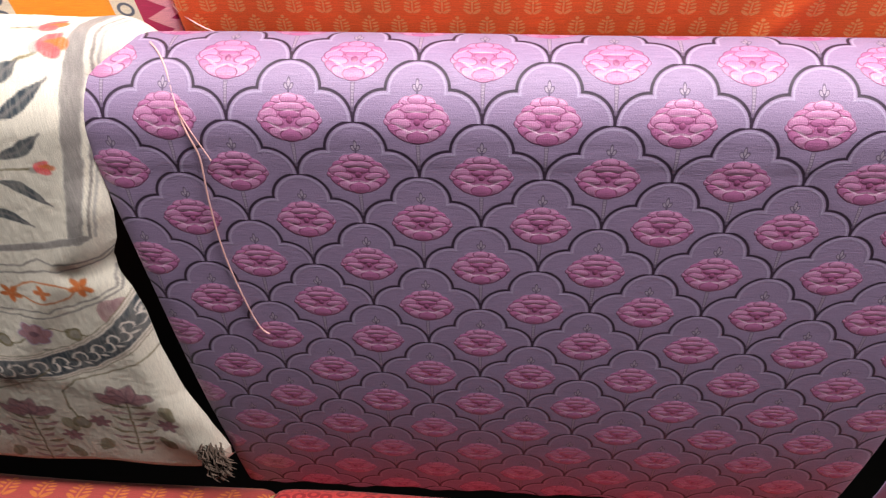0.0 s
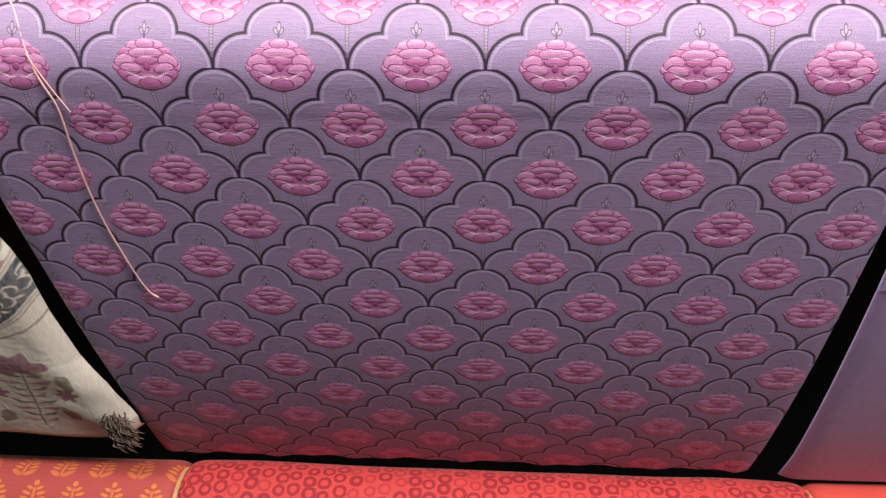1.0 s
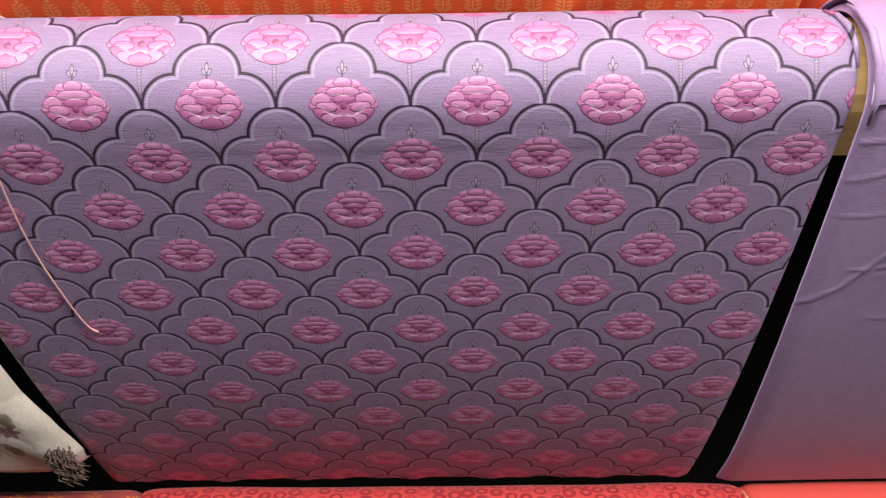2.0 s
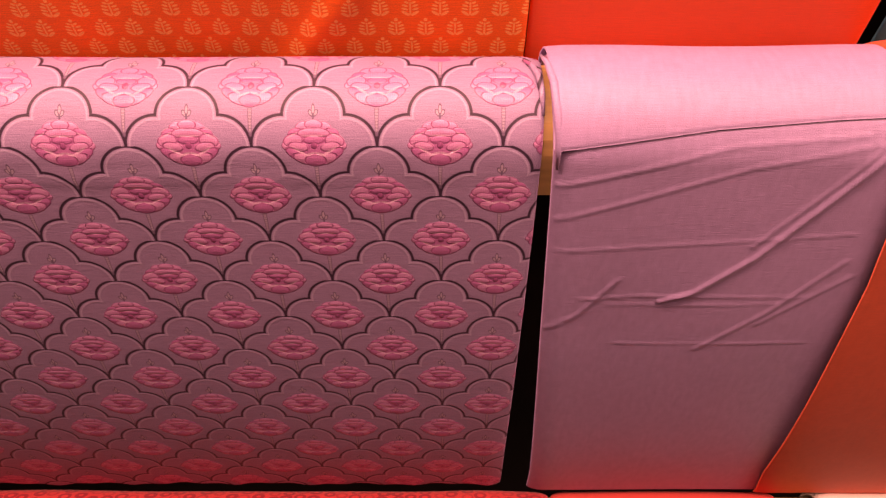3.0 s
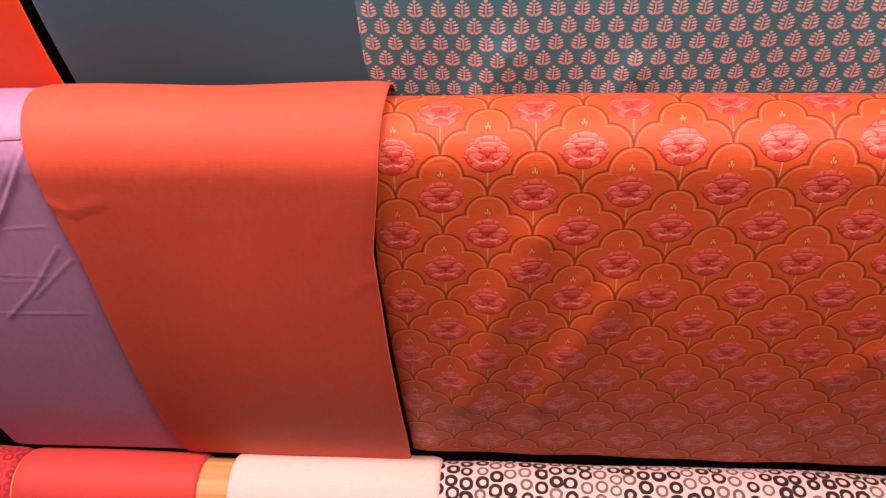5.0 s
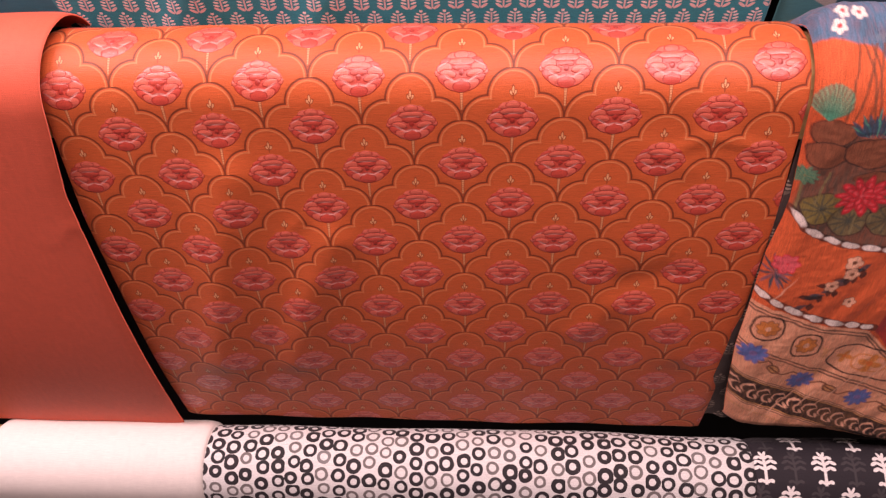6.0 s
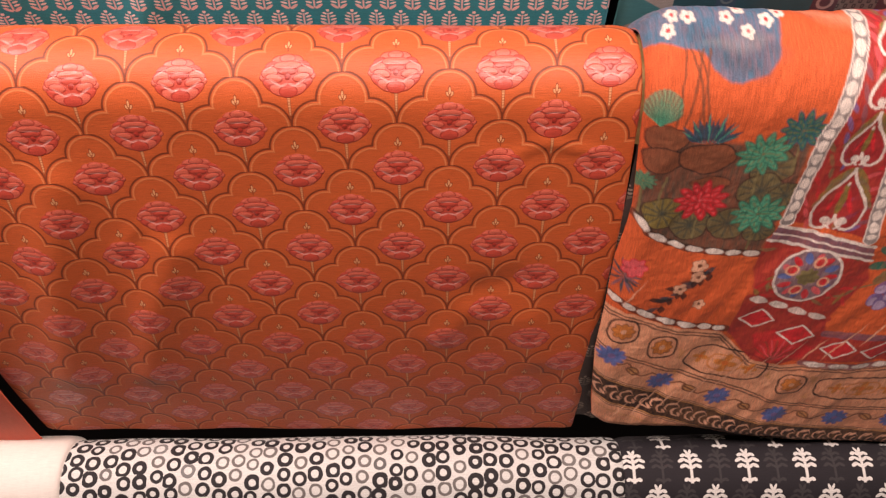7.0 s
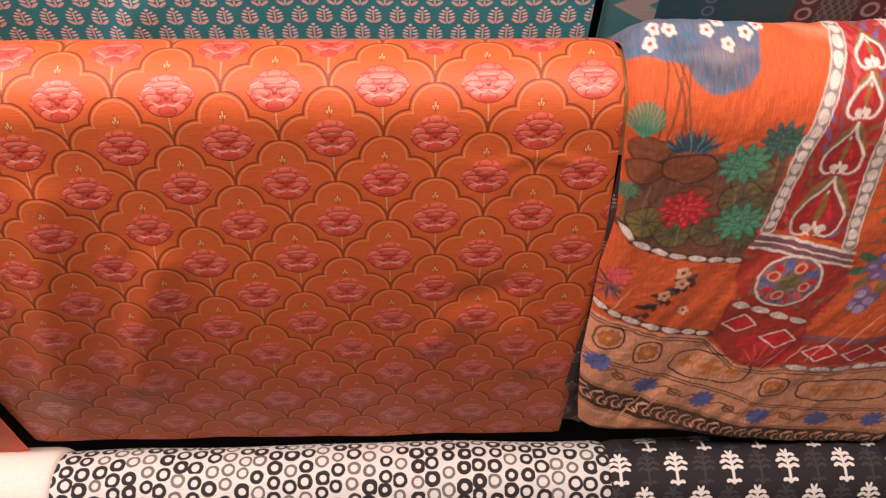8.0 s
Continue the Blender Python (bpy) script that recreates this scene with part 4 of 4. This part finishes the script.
    p.field([(1.3699, 0.1640), (1.4447, 0.1890), (1.4480, 0.205), (1.5506, 0.2000), (1.575, 0.2000), (1.575, 0.2345), (1.4450, 0.2370), (1.4368, 0.2375), (1.4200, 0.2420), (1.3944, 0.2370), (1.3662, 0.2020)], "maroon", 0.95, 0.0015)
    p.field([(1.388, 0.207), (1.405, 0.199), (1.443, 0.222), (1.438, 0.234), (1.418, 0.238), (1.398, 0.231)], "red", 0.75, 0.003)
    for k in range(10):
        p.stroke(((1.412, 0.236), (1.412 + 0.018 * math.cos(-0.2 - 0.28 * k), 0.232 + 0.020 * math.sin(-0.2 - 0.28 * k))), 0.0014, "bark" if k % 2 else "rose", strength=0.6)
    p.stroke(((1.448, 0.204), (1.50, 0.206), (1.575, 0.200)), 0.0075, "plum", strength=0.8)
    p.beads([(1.3740, 0.1610), (1.4430, 0.1865)], "white", "maroon", long=0.0175, wide=0.0062)
    for x, s, r, tilt in ((1.3865, 0.1867, 0.0150, 0.25), (1.4237, 0.2043, 0.0160, 0.25), (1.4642, 0.2214, 0.0150, 0.05), (1.4984, 0.2223, 0.0145, -0.12), (1.5310, 0.2178, 0.0140, -0.15), (1.5600, 0.2190, 0.0140, 0.0)):
        rim = [(x - r, s - tilt * r * 0.4), (x + 0.003 - tilt * 0.004, s - r * 0.72), (x + r, s + tilt * r * 0.4), (x - 0.001 + tilt * 0.004, s + r * 0.72)]
        p.field(rim, "red", 0.9)
        p.stroke(rim + rim[:1], 0.0016, "white")


def paint_border(p):
    edge = [(1.250, 0.171), (1.2850, 0.1800), (1.3210, 0.1945), (1.3611, 0.2020), (1.380, 0.222), (1.3944, 0.2370), (1.4250, 0.2440), (1.4443, 0.2410), (1.4824, 0.2451), (1.5179, 0.2415), (1.5547, 0.2411), (1.62, 0.241)]
    p.field(edge + [(1.64, 0.40), (1.25, 0.40)], "peach", 0.95, 0.001)
    for lift in (0.004, 0.0075):
        p.stroke(shifted(edge, lift), 0.0009, "dark", strength=0.8)
    low = [(1.250, 0.214), (1.2747, 0.2240), (1.3226, 0.2460), (1.3782, 0.2680), (1.4381, 0.2965), (1.4964, 0.3040), (1.5516, 0.3060), (1.62, 0.306)]
    for lift in (0.0, 0.0035):
        p.stroke(shifted(low, lift), 0.0010, "dark", strength=0.8)
    for x, s in ((1.2797, 0.1995), (1.3149, 0.2188), (1.4391, 0.2690), (1.5656, 0.2740)):
        p.stroke(ring(x, s, 0.0128, 0.0138, 32, pinch=0.05), 0.0018, "dark")
        p.bloom(x, s, 0.0088, 8, "gold", edge="bark", heart="milk", thin=0.3)
    for x, s, rx, rs, tilt in ((1.3748, 0.2420, 0.040, 0.0175, 0.30), (1.5052, 0.2760, 0.046, 0.0165, 0.06)):
        p.stroke(ring(x, s, rx, rs, 40, tilt, 0.07), 0.0018, "dark")
        for d in (-0.024, 0.0, 0.024):
            p.bloom(x + d * math.cos(tilt), s + d * math.sin(tilt), 0.0105 if d == 0 else 0.0072, 4, "gold", edge="tan", heart="sienna", lean=tilt)
        p.stroke(ring(x, s, 0.0165, 0.0095, 20, tilt, 0.05), 0.0008, "gold", strength=0.8)
        for side in (-1, 1):  # small leaves in the corners between the figures
            p.field([(x + side * rx * 0.97, s - rs), (x + side * rx * 1.15, s - rs * 0.95 + side * 0.004), (x + side * rx * 1.02, s - rs * 0.2)], "tan", 0.7)
            p.field([(x + side * rx * 0.97, s + rs), (x + side * rx * 1.12, s + rs * 1.0 + side * 0.004), (x + side * rx * 1.02, s + rs * 0.4)], "tan", 0.7)
    vine = [(1.25, 0.222), (1.2747, 0.2320), (1.2955, 0.2480), (1.3226, 0.2620), (1.3501, 0.2745), (1.3782, 0.2860), (1.4062, 0.3010), (1.4381, 0.3140), (1.4647, 0.3160), (1.4964, 0.3210), (1.5256, 0.3200), (1.5516, 0.3240), (1.60, 0.324)]
    wave = []
    for (ax, as_), (bx, bs) in zip(vine, vine[1:]):
        wave += [(ax + (bx - ax) * k / 6, as_ + (bs - as_) * k / 6 + 0.0045 * math.sin(k / 6 * math.tau)) for k in range(6)]
    p.stroke(wave, 0.0010, "bark")
    for x, s in ((1.2747, 0.2310), (1.3226, 0.2652), (1.3782, 0.2870), (1.4381, 0.3150), (1.4964, 0.3214), (1.5516, 0.3240)):
        p.bloom(x, s, 0.0112, 10, "cobalt", edge="violet", thin=0.20, heart="violet")
    for x, s in ((1.2955, 0.2500), (1.3501, 0.2750), (1.4062, 0.3020), (1.4647, 0.3156), (1.5256, 0.3206)):
        p.oval(x, s, 0.0075, 0.0045, "bark", 0.6)
        p.oval(x, s, 0.0056, 0.0030, "tan", 0.6)
        p.stroke(((x - 0.004, s - 0.003), (x + 0.004, s + 0.003)), 0.0007, "bark")
    band = [(1.25, 0.268), (1.2808, 0.2800), (1.3120, 0.2940), (1.3478, 0.3080), (1.3850, 0.3260), (1.4202, 0.3410), (1.4904, 0.3520), (1.5619, 0.3590), (1.62, 0.362)]
    for wide, pen in ((0.0330, "dark"), (0.0315, "peach"), (0.0290, "dark"), (0.0275, "tan"), (0.0250, "dark")):
        p.stroke(band, wide, pen)
    p.scrolls(band, 0.024, "milk", 0.0080)
    p.stroke(shifted(band, 0.026), 0.0010, "tan", strength=0.7)
    p.beads([(1.262, 0.1620), (1.2850, 0.1744), (1.3030, 0.1828), (1.3210, 0.1893), (1.3389, 0.1938), (1.3640, 0.1980)], "white", "dark", long=0.0165, wide=0.0056)
    p.beads([(1.4400, 0.2400), (1.4824, 0.2440), (1.5179, 0.2405), (1.5547, 0.2390), (1.60, 0.238)], "white", "plum", long=0.0175, wide=0.0058)


def paint_flowers(p):
    # the dark spray on the bank
    for k in range(22):
        t = 2.35 + 0.9 * math.sin(k * 2.1)
        x, s = 1.339 - 0.0017 * k, 0.128 + 0.0019 * k + 0.004 * math.sin(k * 1.3)
        p.stroke(((x, s), (x + math.cos(t) * 0.013, s + math.sin(t) * 0.009)), 0.0052, "dark" if k % 3 else "slate", taper=True, strength=0.9)
    for x, s, r in ((1.3258, 0.1265, 0.0065), (1.3270, 0.1373, 0.0060), (1.3157, 0.1500, 0.0058), (1.3345, 0.1680, 0.0052)):
        p.bloom(x, s, r, 5, "milk", edge="bark", heart="bark", thin=0.42)
    for k in range(14):
        t = k * 0.55
        p.stroke(((1.272, 0.140), (1.272 + math.cos(t) * 0.013, 0.140 + math.sin(t) * 0.019)), 0.0022, "slate" if k % 2 else "plum", taper=True)
    p.bloom(1.2775, 0.1300, 0.0095, 7, "rose", edge="red", thin=0.3)
    # garden flowers beside the column
    for x, s, r, pen, edge in ((1.4585, -0.0172, 0.0125, "gold", "sienna"), (1.4737, 0.0171, 0.0130, "violet", "plum"), (1.4741, 0.0416, 0.0115, "red", "rose"), (1.4898, 0.0693, 0.0155, "violet", "plum"), (1.4859, 0.1221, 0.0165, "violet", "plum"), (1.530, 0.09, 0.016, "violet", "plum"), (1.525, 0.03, 0.014, "red", "rose")):
        p.stroke(((x, s), (x - 0.010, s + 0.020), (x - 0.028, s + 0.028)), 0.0013, "moss")
        for t in (0.3, 1.5, 2.3, 2.9, 3.6):
            p.oval(x + math.cos(t) * r * 1.25, s + math.sin(t) * r * 1.25, r * 0.58, r * 0.26, "moss" if t < 2.5 else "deep", t)
        p.bloom(x, s, r, 6, pen, edge=edge, thin=0.34)
        for k in range(6):
            t = k / 6 * math.tau
            p.oval(x + math.cos(t) * r * 0.72, s + math.sin(t) * r * 0.72, r * 0.20, r * 0.13, "lilac" if pen == "violet" else "rose", t, strength=0.7)
        p.oval(x, s, r * 0.27, r * 0.27, "gold")
    for x, s in ((1.4730, 0.1630), (1.4800, 0.1670), (1.4848, 0.1571), (1.4760, 0.150)):
        p.oval(x, s, 0.0062, 0.0075, "violet", 0.4)
        p.oval(x - 0.001, s + 0.002, 0.0042, 0.0048, "lilac", 0.4)


def paint_garden(p):
    paint_pond(p)
    paint_flowers(p)
    paint_border(p)
    paint_column(p)
    for k in range(22):  # pale slubs in the weave
        x, s = 1.280 + 0.29 * ((k * 0.618) % 1), 0.16 + 0.17 * ((k * 0.377) % 1)
        p.stroke(((x + 0.010, s - 0.018), (x, s), (x - 0.006, s + 0.012)), 0.0010, "milk", taper=True, strength=0.8)


scarf_at, scarf = printed_scarf(
    "printed_scarf", lambda s: along(s, (-0.08, 1.259), (-0.05, 1.2610), (0.0, 1.2625), (0.074, 1.2680), (0.0916, 1.2670), (0.125, 1.2630), (0.174, 1.2630), (0.23, 1.262), (0.30, 1.268), (0.35, 1.276)), lambda s: 1.640 - 0.056 * min(1.0, max(0, s) / 0.33), 0.342, 0.004, 0.009,
    lambda a: along(a, (0.0, -0.006), (0.08, -0.001), (0.28, 0.002), (0.5, 0.018), (0.73, 0.029), (1.0, 0.030)),
    both(soft(0.0030, 9, 6.0), soft(0.0016, 24, 2.5), ridges((0.0016, 0.020, ((1.56, -0.02), (1.46, 0.09), (1.36, 0.17))), (0.0014, 0.014, ((1.42, -0.03), (1.36, 0.08), (1.30, 0.16))), (0.0014, 0.018, ((1.54, 0.16), (1.47, 0.24), (1.40, 0.30))), (0.0012, 0.014, ((1.275, 0.30), (1.34, 0.325), (1.42, 0.335))), (-0.002, 0.010, ((1.36, 0.22), (1.31, 0.30))), (0.0040, 0.010, ((1.268, -0.06), (1.30, -0.066), (1.36, -0.060))))),
    0.010, 0.003, INKS["orange"], paint_garden, SCARF, "orange crepe scarf printed with a garden and arches")


_, layer = hang("under_layer", "middle", lambda s: along(s, (0.0, 1.266), (0.15, 1.262), (0.24, 1.254), (0.33, 1.243)), lambda s: along(s, (0.0, 1.30), (0.33, 1.31)), 0.352, 0.020, UNDERSIDE, 0.003, "", "", lift=-0.001, folds=soft(0.004, 30, 21.0), hem=lambda a: 0.004 * math.sin(a * 14))
as_part(layer, scarf, "dark patterned reverse hanging behind")


def paint_meadow(p):
    # the frame and its lines
    bar = [(-0.252, -0.075), (-0.2579, -0.0474), (-0.2590, -0.0335), (-0.2612, -0.0156), (-0.2666, 0.0055), (-0.2769, 0.0450), (-0.2829, 0.0688)]
    p.stroke(bar, 0.0098, "ash")
    p.stroke(bar, 0.0088, "grey", strength=0.75)
    p.stroke([(x + 0.0085, s) for x, s in bar], 0.0012, "grey")
    p.stroke([(x + 0.0115, s) for x, s in bar], 0.0010, "ash")
    low = [(-0.2777, 0.0679), (-0.3044, 0.0745), (-0.3365, 0.0785), (-0.42, 0.080), (-0.55, 0.080)]
    p.stroke(low, 0.0055, "ash")
    p.stroke(low, 0.0045, "grey", strength=0.8)
    for run in ([(-0.2650, 0.0815), (-0.2781, 0.0885), (-0.3050, 0.0905), (-0.3110, 0.0880), (-0.3151, 0.0860), (-0.3200, 0.0885), (-0.3260, 0.0920), (-0.3421, 0.0924), (-0.3600, 0.0925), (-0.40, 0.092), (-0.55, 0.092)],
                [(-0.2650, 0.0845), (-0.2781, 0.0925), (-0.3050, 0.0970), (-0.3129, 0.0955), (-0.3200, 0.0970), (-0.3450, 0.0993), (-0.40, 0.099), (-0.55, 0.099)],
                [(-0.2740, 0.103), (-0.2760, 0.116), (-0.2845, 0.1195), (-0.3060, 0.128), (-0.3190, 0.1305), (-0.3240, 0.134), (-0.3300, 0.1310), (-0.3592, 0.1328), (-0.42, 0.133), (-0.55, 0.133)],
                [(-0.2715, 0.103), (-0.2735, 0.119), (-0.2845, 0.1235), (-0.3060, 0.1325), (-0.3240, 0.1385), (-0.3592, 0.1370), (-0.42, 0.137), (-0.55, 0.137)]):
        p.stroke(run, 0.0012, "grey", strength=0.9)
    # tulips and long leaves
    for tip, root, r in (((-0.2700, -0.0455), (-0.292, -0.036), 0.0085), ((-0.2855, 0.0180), (-0.330, 0.0200), 0.0062), ((-0.362, 0.018), (-0.40, 0.022), 0.0062), ((-0.2760, -0.0600), (-0.30, -0.058), 0.0085)):
        p.stroke((tip, root), 0.0012, "moss")
        p.oval(tip[0] - r * 1.0, tip[1] + 0.001, r * 0.6, r * 0.35, "ash", -0.2)
        for k in (-0.45, 0.0, 0.45):
            p.oval(tip[0] + (0.2 - abs(k)) * r, tip[1] + k * r * 0.7, r * 0.85, r * 0.42, "rose" if k else "sienna", k * 0.8)
    for tip, root, bow in (((-0.2720, -0.0300), (-0.305, -0.0100), 0.002), ((-0.2880, -0.0370), (-0.302, -0.026), -0.001), ((-0.2806, -0.0045), (-0.312, 0.0120), 0.003), ((-0.2899, 0.0444), (-0.318, 0.0265), -0.0035), ((-0.3071, 0.0598), (-0.335, 0.0480), -0.003), ((-0.330, -0.01), (-0.36, 0.012), 0.003), ((-0.345, 0.045), (-0.375, 0.03), -0.003), ((-0.322, 0.0), (-0.345, 0.014), 0.002)):
        mid = ((tip[0] + root[0]) / 2, (tip[1] + root[1]) / 2 + bow)
        p.stroke((tip, mid, root), 0.0082, "slate", taper=True)
        p.stroke((tip, mid, root), 0.0012, "grey", strength=0.6)
    for x0, s in ((-0.3215, 0.1145), (-0.402, 0.1155), (-0.482, 0.1155)):
        p.stroke([(x0 + 0.0200 * math.cos(t), s + 0.0095 * math.sin(t) * (0.55 + 0.45 * abs(math.sin(t)))) for t in [k / 20 * math.tau for k in range(21)]], 0.0013, "gold")
        p.bloom(x0, s, 0.0058, 4, "sienna", edge="tan")
        for d in (-0.0235, 0.0255):
            p.bloom(x0 + d, s - d * 0.12, 0.0078, 5, "sienna", edge="tan", lean=0.4, thin=0.24)
    # vine over the dark band
    vine = [(-0.272, 0.150), (-0.290, 0.1580), (-0.300, 0.1600), (-0.3157, 0.1560), (-0.330, 0.150), (-0.3421, 0.154), (-0.356, 0.164), (-0.3693, 0.1660), (-0.40, 0.158), (-0.43, 0.166), (-0.50, 0.158)]
    p.stroke(vine, 0.0012, "moss", strength=0.9)
    for x, s in ((-0.3421, 0.1550), (-0.42, 0.158)):
        p.bloom(x, s, 0.0115, 6, "mauve", edge="lilac", heart="plum", thin=0.36)
    for x, s in ((-0.3157, 0.1565), (-0.3693, 0.1640), (-0.2950, 0.1590)):
        p.oval(x, s, 0.0062, 0.0066, "moss", 0.4, wob=0.06)
        p.oval(x + 0.001, s, 0.0040, 0.0044, "ash", 0.4, strength=0.6)
    p.oval(-0.2820, 0.1365, 0.0105, 0.0130, "mauve", 0.35, wob=0.08, strength=0.85)
    p.oval(-0.2800, 0.1320, 0.0060, 0.0060, "plum", 0.35, wob=0.1, strength=0.5, soft=0.004)
    band = [(-0.258, 0.1320), (-0.2680, 0.1440), (-0.2875, 0.1630), (-0.3140, 0.1805), (-0.3491, 0.1930), (-0.3865, 0.1970), (-0.45, 0.198), (-0.55, 0.198)]
    for wide, pen in ((0.0300, "moss"), (0.0285, "white"), (0.0250, "moss"), (0.0238, "white"), (0.0205, "slate")):
        p.stroke(band, wide, pen)
    p.scrolls(band, 0.0200, "white", 0.0088)
    # flowering plants along the hem
    for x0, s0 in ((-0.3032, 0.2340), (-0.3870, 0.2530), (-0.468, 0.256)):
        p.stroke([(x0 - 0.0485, s0 + 0.012), (x0 - 0.0450, s0 - 0.012), (x0 - 0.030, s0 - 0.027), (x0 - 0.007, s0 - 0.034), (x0 + 0.020, s0 - 0.044), (x0 + 0.040, s0 - 0.058)], 0.0012, "moss", strength=0.85)
        p.oval(x0 - 0.0455, s0 + 0.030, 0.0070, 0.0090, "moss", 0.3, wob=0.06, strength=0.9)
        p.oval(x0 - 0.0445, s0 + 0.029, 0.0045, 0.0062, "ash", 0.3, strength=0.5)
        p.stroke(((x0 - 0.047, s0 + 0.010), (x0 - 0.046, s0 + 0.022)), 0.0011, "moss")
        p.stroke(((x0, s0), (x0 - 0.006, s0 + 0.040), (x0 - 0.012, s0 + 0.076)), 0.0013, "moss")
        for t, rx in ((-0.35, 0.0125), (-1.25, 0.0115), (-2.0, 0.0110), (-2.8, 0.0125)):
            p.oval(x0 + math.cos(t) * 0.0115, s0 + math.sin(t) * 0.010, rx, 0.0070, "plum", t, wob=0.10, strength=0.85)
            p.oval(x0 + math.cos(t) * 0.0115, s0 + math.sin(t) * 0.010, rx * 0.84, 0.0054, "mauve", t, wob=0.10)
            p.stroke(((x0, s0), (x0 + math.cos(t) * 0.017, s0 + math.sin(t) * 0.015)), 0.0012, "plum", strength=0.7)
        for k in range(8):
            cx, cs = x0 - 0.0013 * k, s0 + 0.008 + 0.0088 * k
            for side in (-1, 1):
                long = 0.017 + 0.005 * math.sin(k * 1.7)
                p.stroke(((cx, cs), (cx + side * long * 0.6, cs - 0.0015), (cx + side * long, cs - 0.0065)), 0.0038, "mauve" if k % 2 else "moss", taper=True, strength=0.9)
        for dx, ds in ((-0.030, 0.028), (0.024, 0.030)):
            p.bloom(x0 + dx, s0 + ds, 0.0085, 6, "mauve", edge="plum", thin=0.22)
        for dx, ds, t in ((-0.036, 0.062, 0.5), (0.018, 0.056, -0.4), (0.028, 0.014, -0.2)):
            p.oval(x0 + dx, s0 + ds, 0.0058, 0.0100, "moss", t, wob=0.06, strength=0.85)


white_at, white_scarf = printed_scarf(
    "white_scarf", lambda s: -0.56, lambda s: along(s, (-0.075, -0.228), (-0.054, -0.236), (-0.034, -0.2505), (-0.003, -0.2554), (0.024, -0.258), (0.055, -0.260), (0.0775, -0.2655), (0.094, -0.2740), (0.1045, -0.2745), (0.121, -0.2690), (0.1416, -0.2655), (0.18, -0.2650), (0.2276, -0.260), (0.26, -0.251), (0.306, -0.2416), (0.35, -0.2480)), 0.338, 0.012, 0.007,
    lambda a: 0.003 * math.sin(a * 17) - 0.004 * max(0.0, a - 0.9) * 10,
    both(soft(0.0022, 10, 3.0), soft(0.0014, 22, 5.5), ridges((0.0030, 0.014, ((-0.27, 0.05), (-0.33, 0.13), (-0.38, 0.2))), (0.0012, 0.016, ((-0.25, 0.27), (-0.31, 0.22), (-0.36, 0.20))), (-0.0035, 0.008, ((-0.262, 0.098), (-0.30, 0.100))), (0.002, 0.014, ((-0.255, 0.31), (-0.28, 0.285))), (0.003, 0.010, ((-0.235, -0.055), (-0.27, -0.050), (-0.32, -0.03))))),
    0.010, 0.003, (0.78, 0.71, 0.60), paint_meadow, WHITE_CREPE, "white crepe scarf printed with flowers and grey borders", crinkle=0.5)


def corner_fringe(owner, x, s, n):
    """A knot of frayed, folded threads at a scarf's corner."""
    bm = bmesh.new()
    rng = random.Random(5)
    for k in range(n):
        a, b = rng.uniform(-1, 1), rng.uniform(-1, 1)
        base = Vector((x + 0.008 * a, -0.004 + 0.004 * b, TIERS["middle"][1] - s - 0.016 * rng.uniform(-1, 1)))
        tip = base + Vector((0.003 + 0.006 * rng.uniform(-1, 1), -0.003 * rng.random(), -0.008 - 0.006 * rng.random()))
        mid = (base + tip) / 2 + Vector((0.004 * rng.uniform(-1, 1), -0.003, 0.002))
        rows = []
        for q, w in ((base, 0.0007), (mid, 0.0009), (tip, 0.0003)):
            rows.append([bm.verts.new(q + Vector((w * math.cos(t), w * math.sin(t), 0))) for t in (0.5, 2.6, 4.7)])
        for now, then in zip(rows, rows[1:]):
            for i in range(3):
                bm.faces.new((now[i], now[(i + 1) % 3], then[(i + 1) % 3], then[i]))
    return mesh_object("corner_fringe", bm, FRINGE, owner, label="brown and cream frayed corner")


corner_fringe(white_scarf, -0.2500, 0.302, 170)

# ---------------------------------------------------------------- loose threads
def thread(name, places, label, thick=0.00055):
    data = bpy.data.curves.new(name, "CURVE")
    data.dimensions, data.bevel_depth, data.bevel_resolution, data.resolution_u = "3D", thick, 2, 10
    line = data.splines.new("NURBS")
    line.points.add(len(places) - 1)
    for p, co in zip(line.points, places):
        p.co = (*co, 1)
    line.order_u, line.use_endpoint_u = 4, True
    made = new(name, data)
    me = bpy.data.meshes.new_from_object(made)
    bpy.data.objects.remove(made)
    me.materials.append(THREAD)
    return tagged(new(name, me), label, "thread")


def on_lilac(x, s, out):
    l, r = along(s, (0.0, -0.262), (0.12, -0.2535), (0.30, -0.2435)), along(s, (0.0, 0.263), (0.04, 0.2663), (0.30, 0.2625))
    return lilac_at((x - l) / (r - l), s, out)


thread("loose_thread", [on_lilac(x, s, 0.0013) for x, s in ((-0.222, -0.056), (-0.216, -0.050), (-0.209, -0.040), (-0.203, -0.018), (-0.199, -0.002), (-0.194, 0.010), (-0.196, 0.030), (-0.197, 0.055), (-0.1965, 0.088), (-0.192, 0.120), (-0.188, 0.145), (-0.184, 0.157), (-0.180, 0.158))],
       "pale pink loose thread lying on the lilac cloth")
thread("loose_thread", [on_lilac(x, s, 0.0016) for x, s in ((-0.203, -0.018), (-0.197, -0.004), (-0.190, 0.010), (-0.1885, 0.014))], "pale pink thread end lying on the lilac cloth", 0.0004)
thread("loose_thread", [(-0.232, 0.078, 0.045), (-0.226, 0.080, 0.030), (-0.216, 0.079, 0.020), (-0.200, 0.076, 0.016)], "pale orange loose thread on the orange sprig cloth", 0.0005)
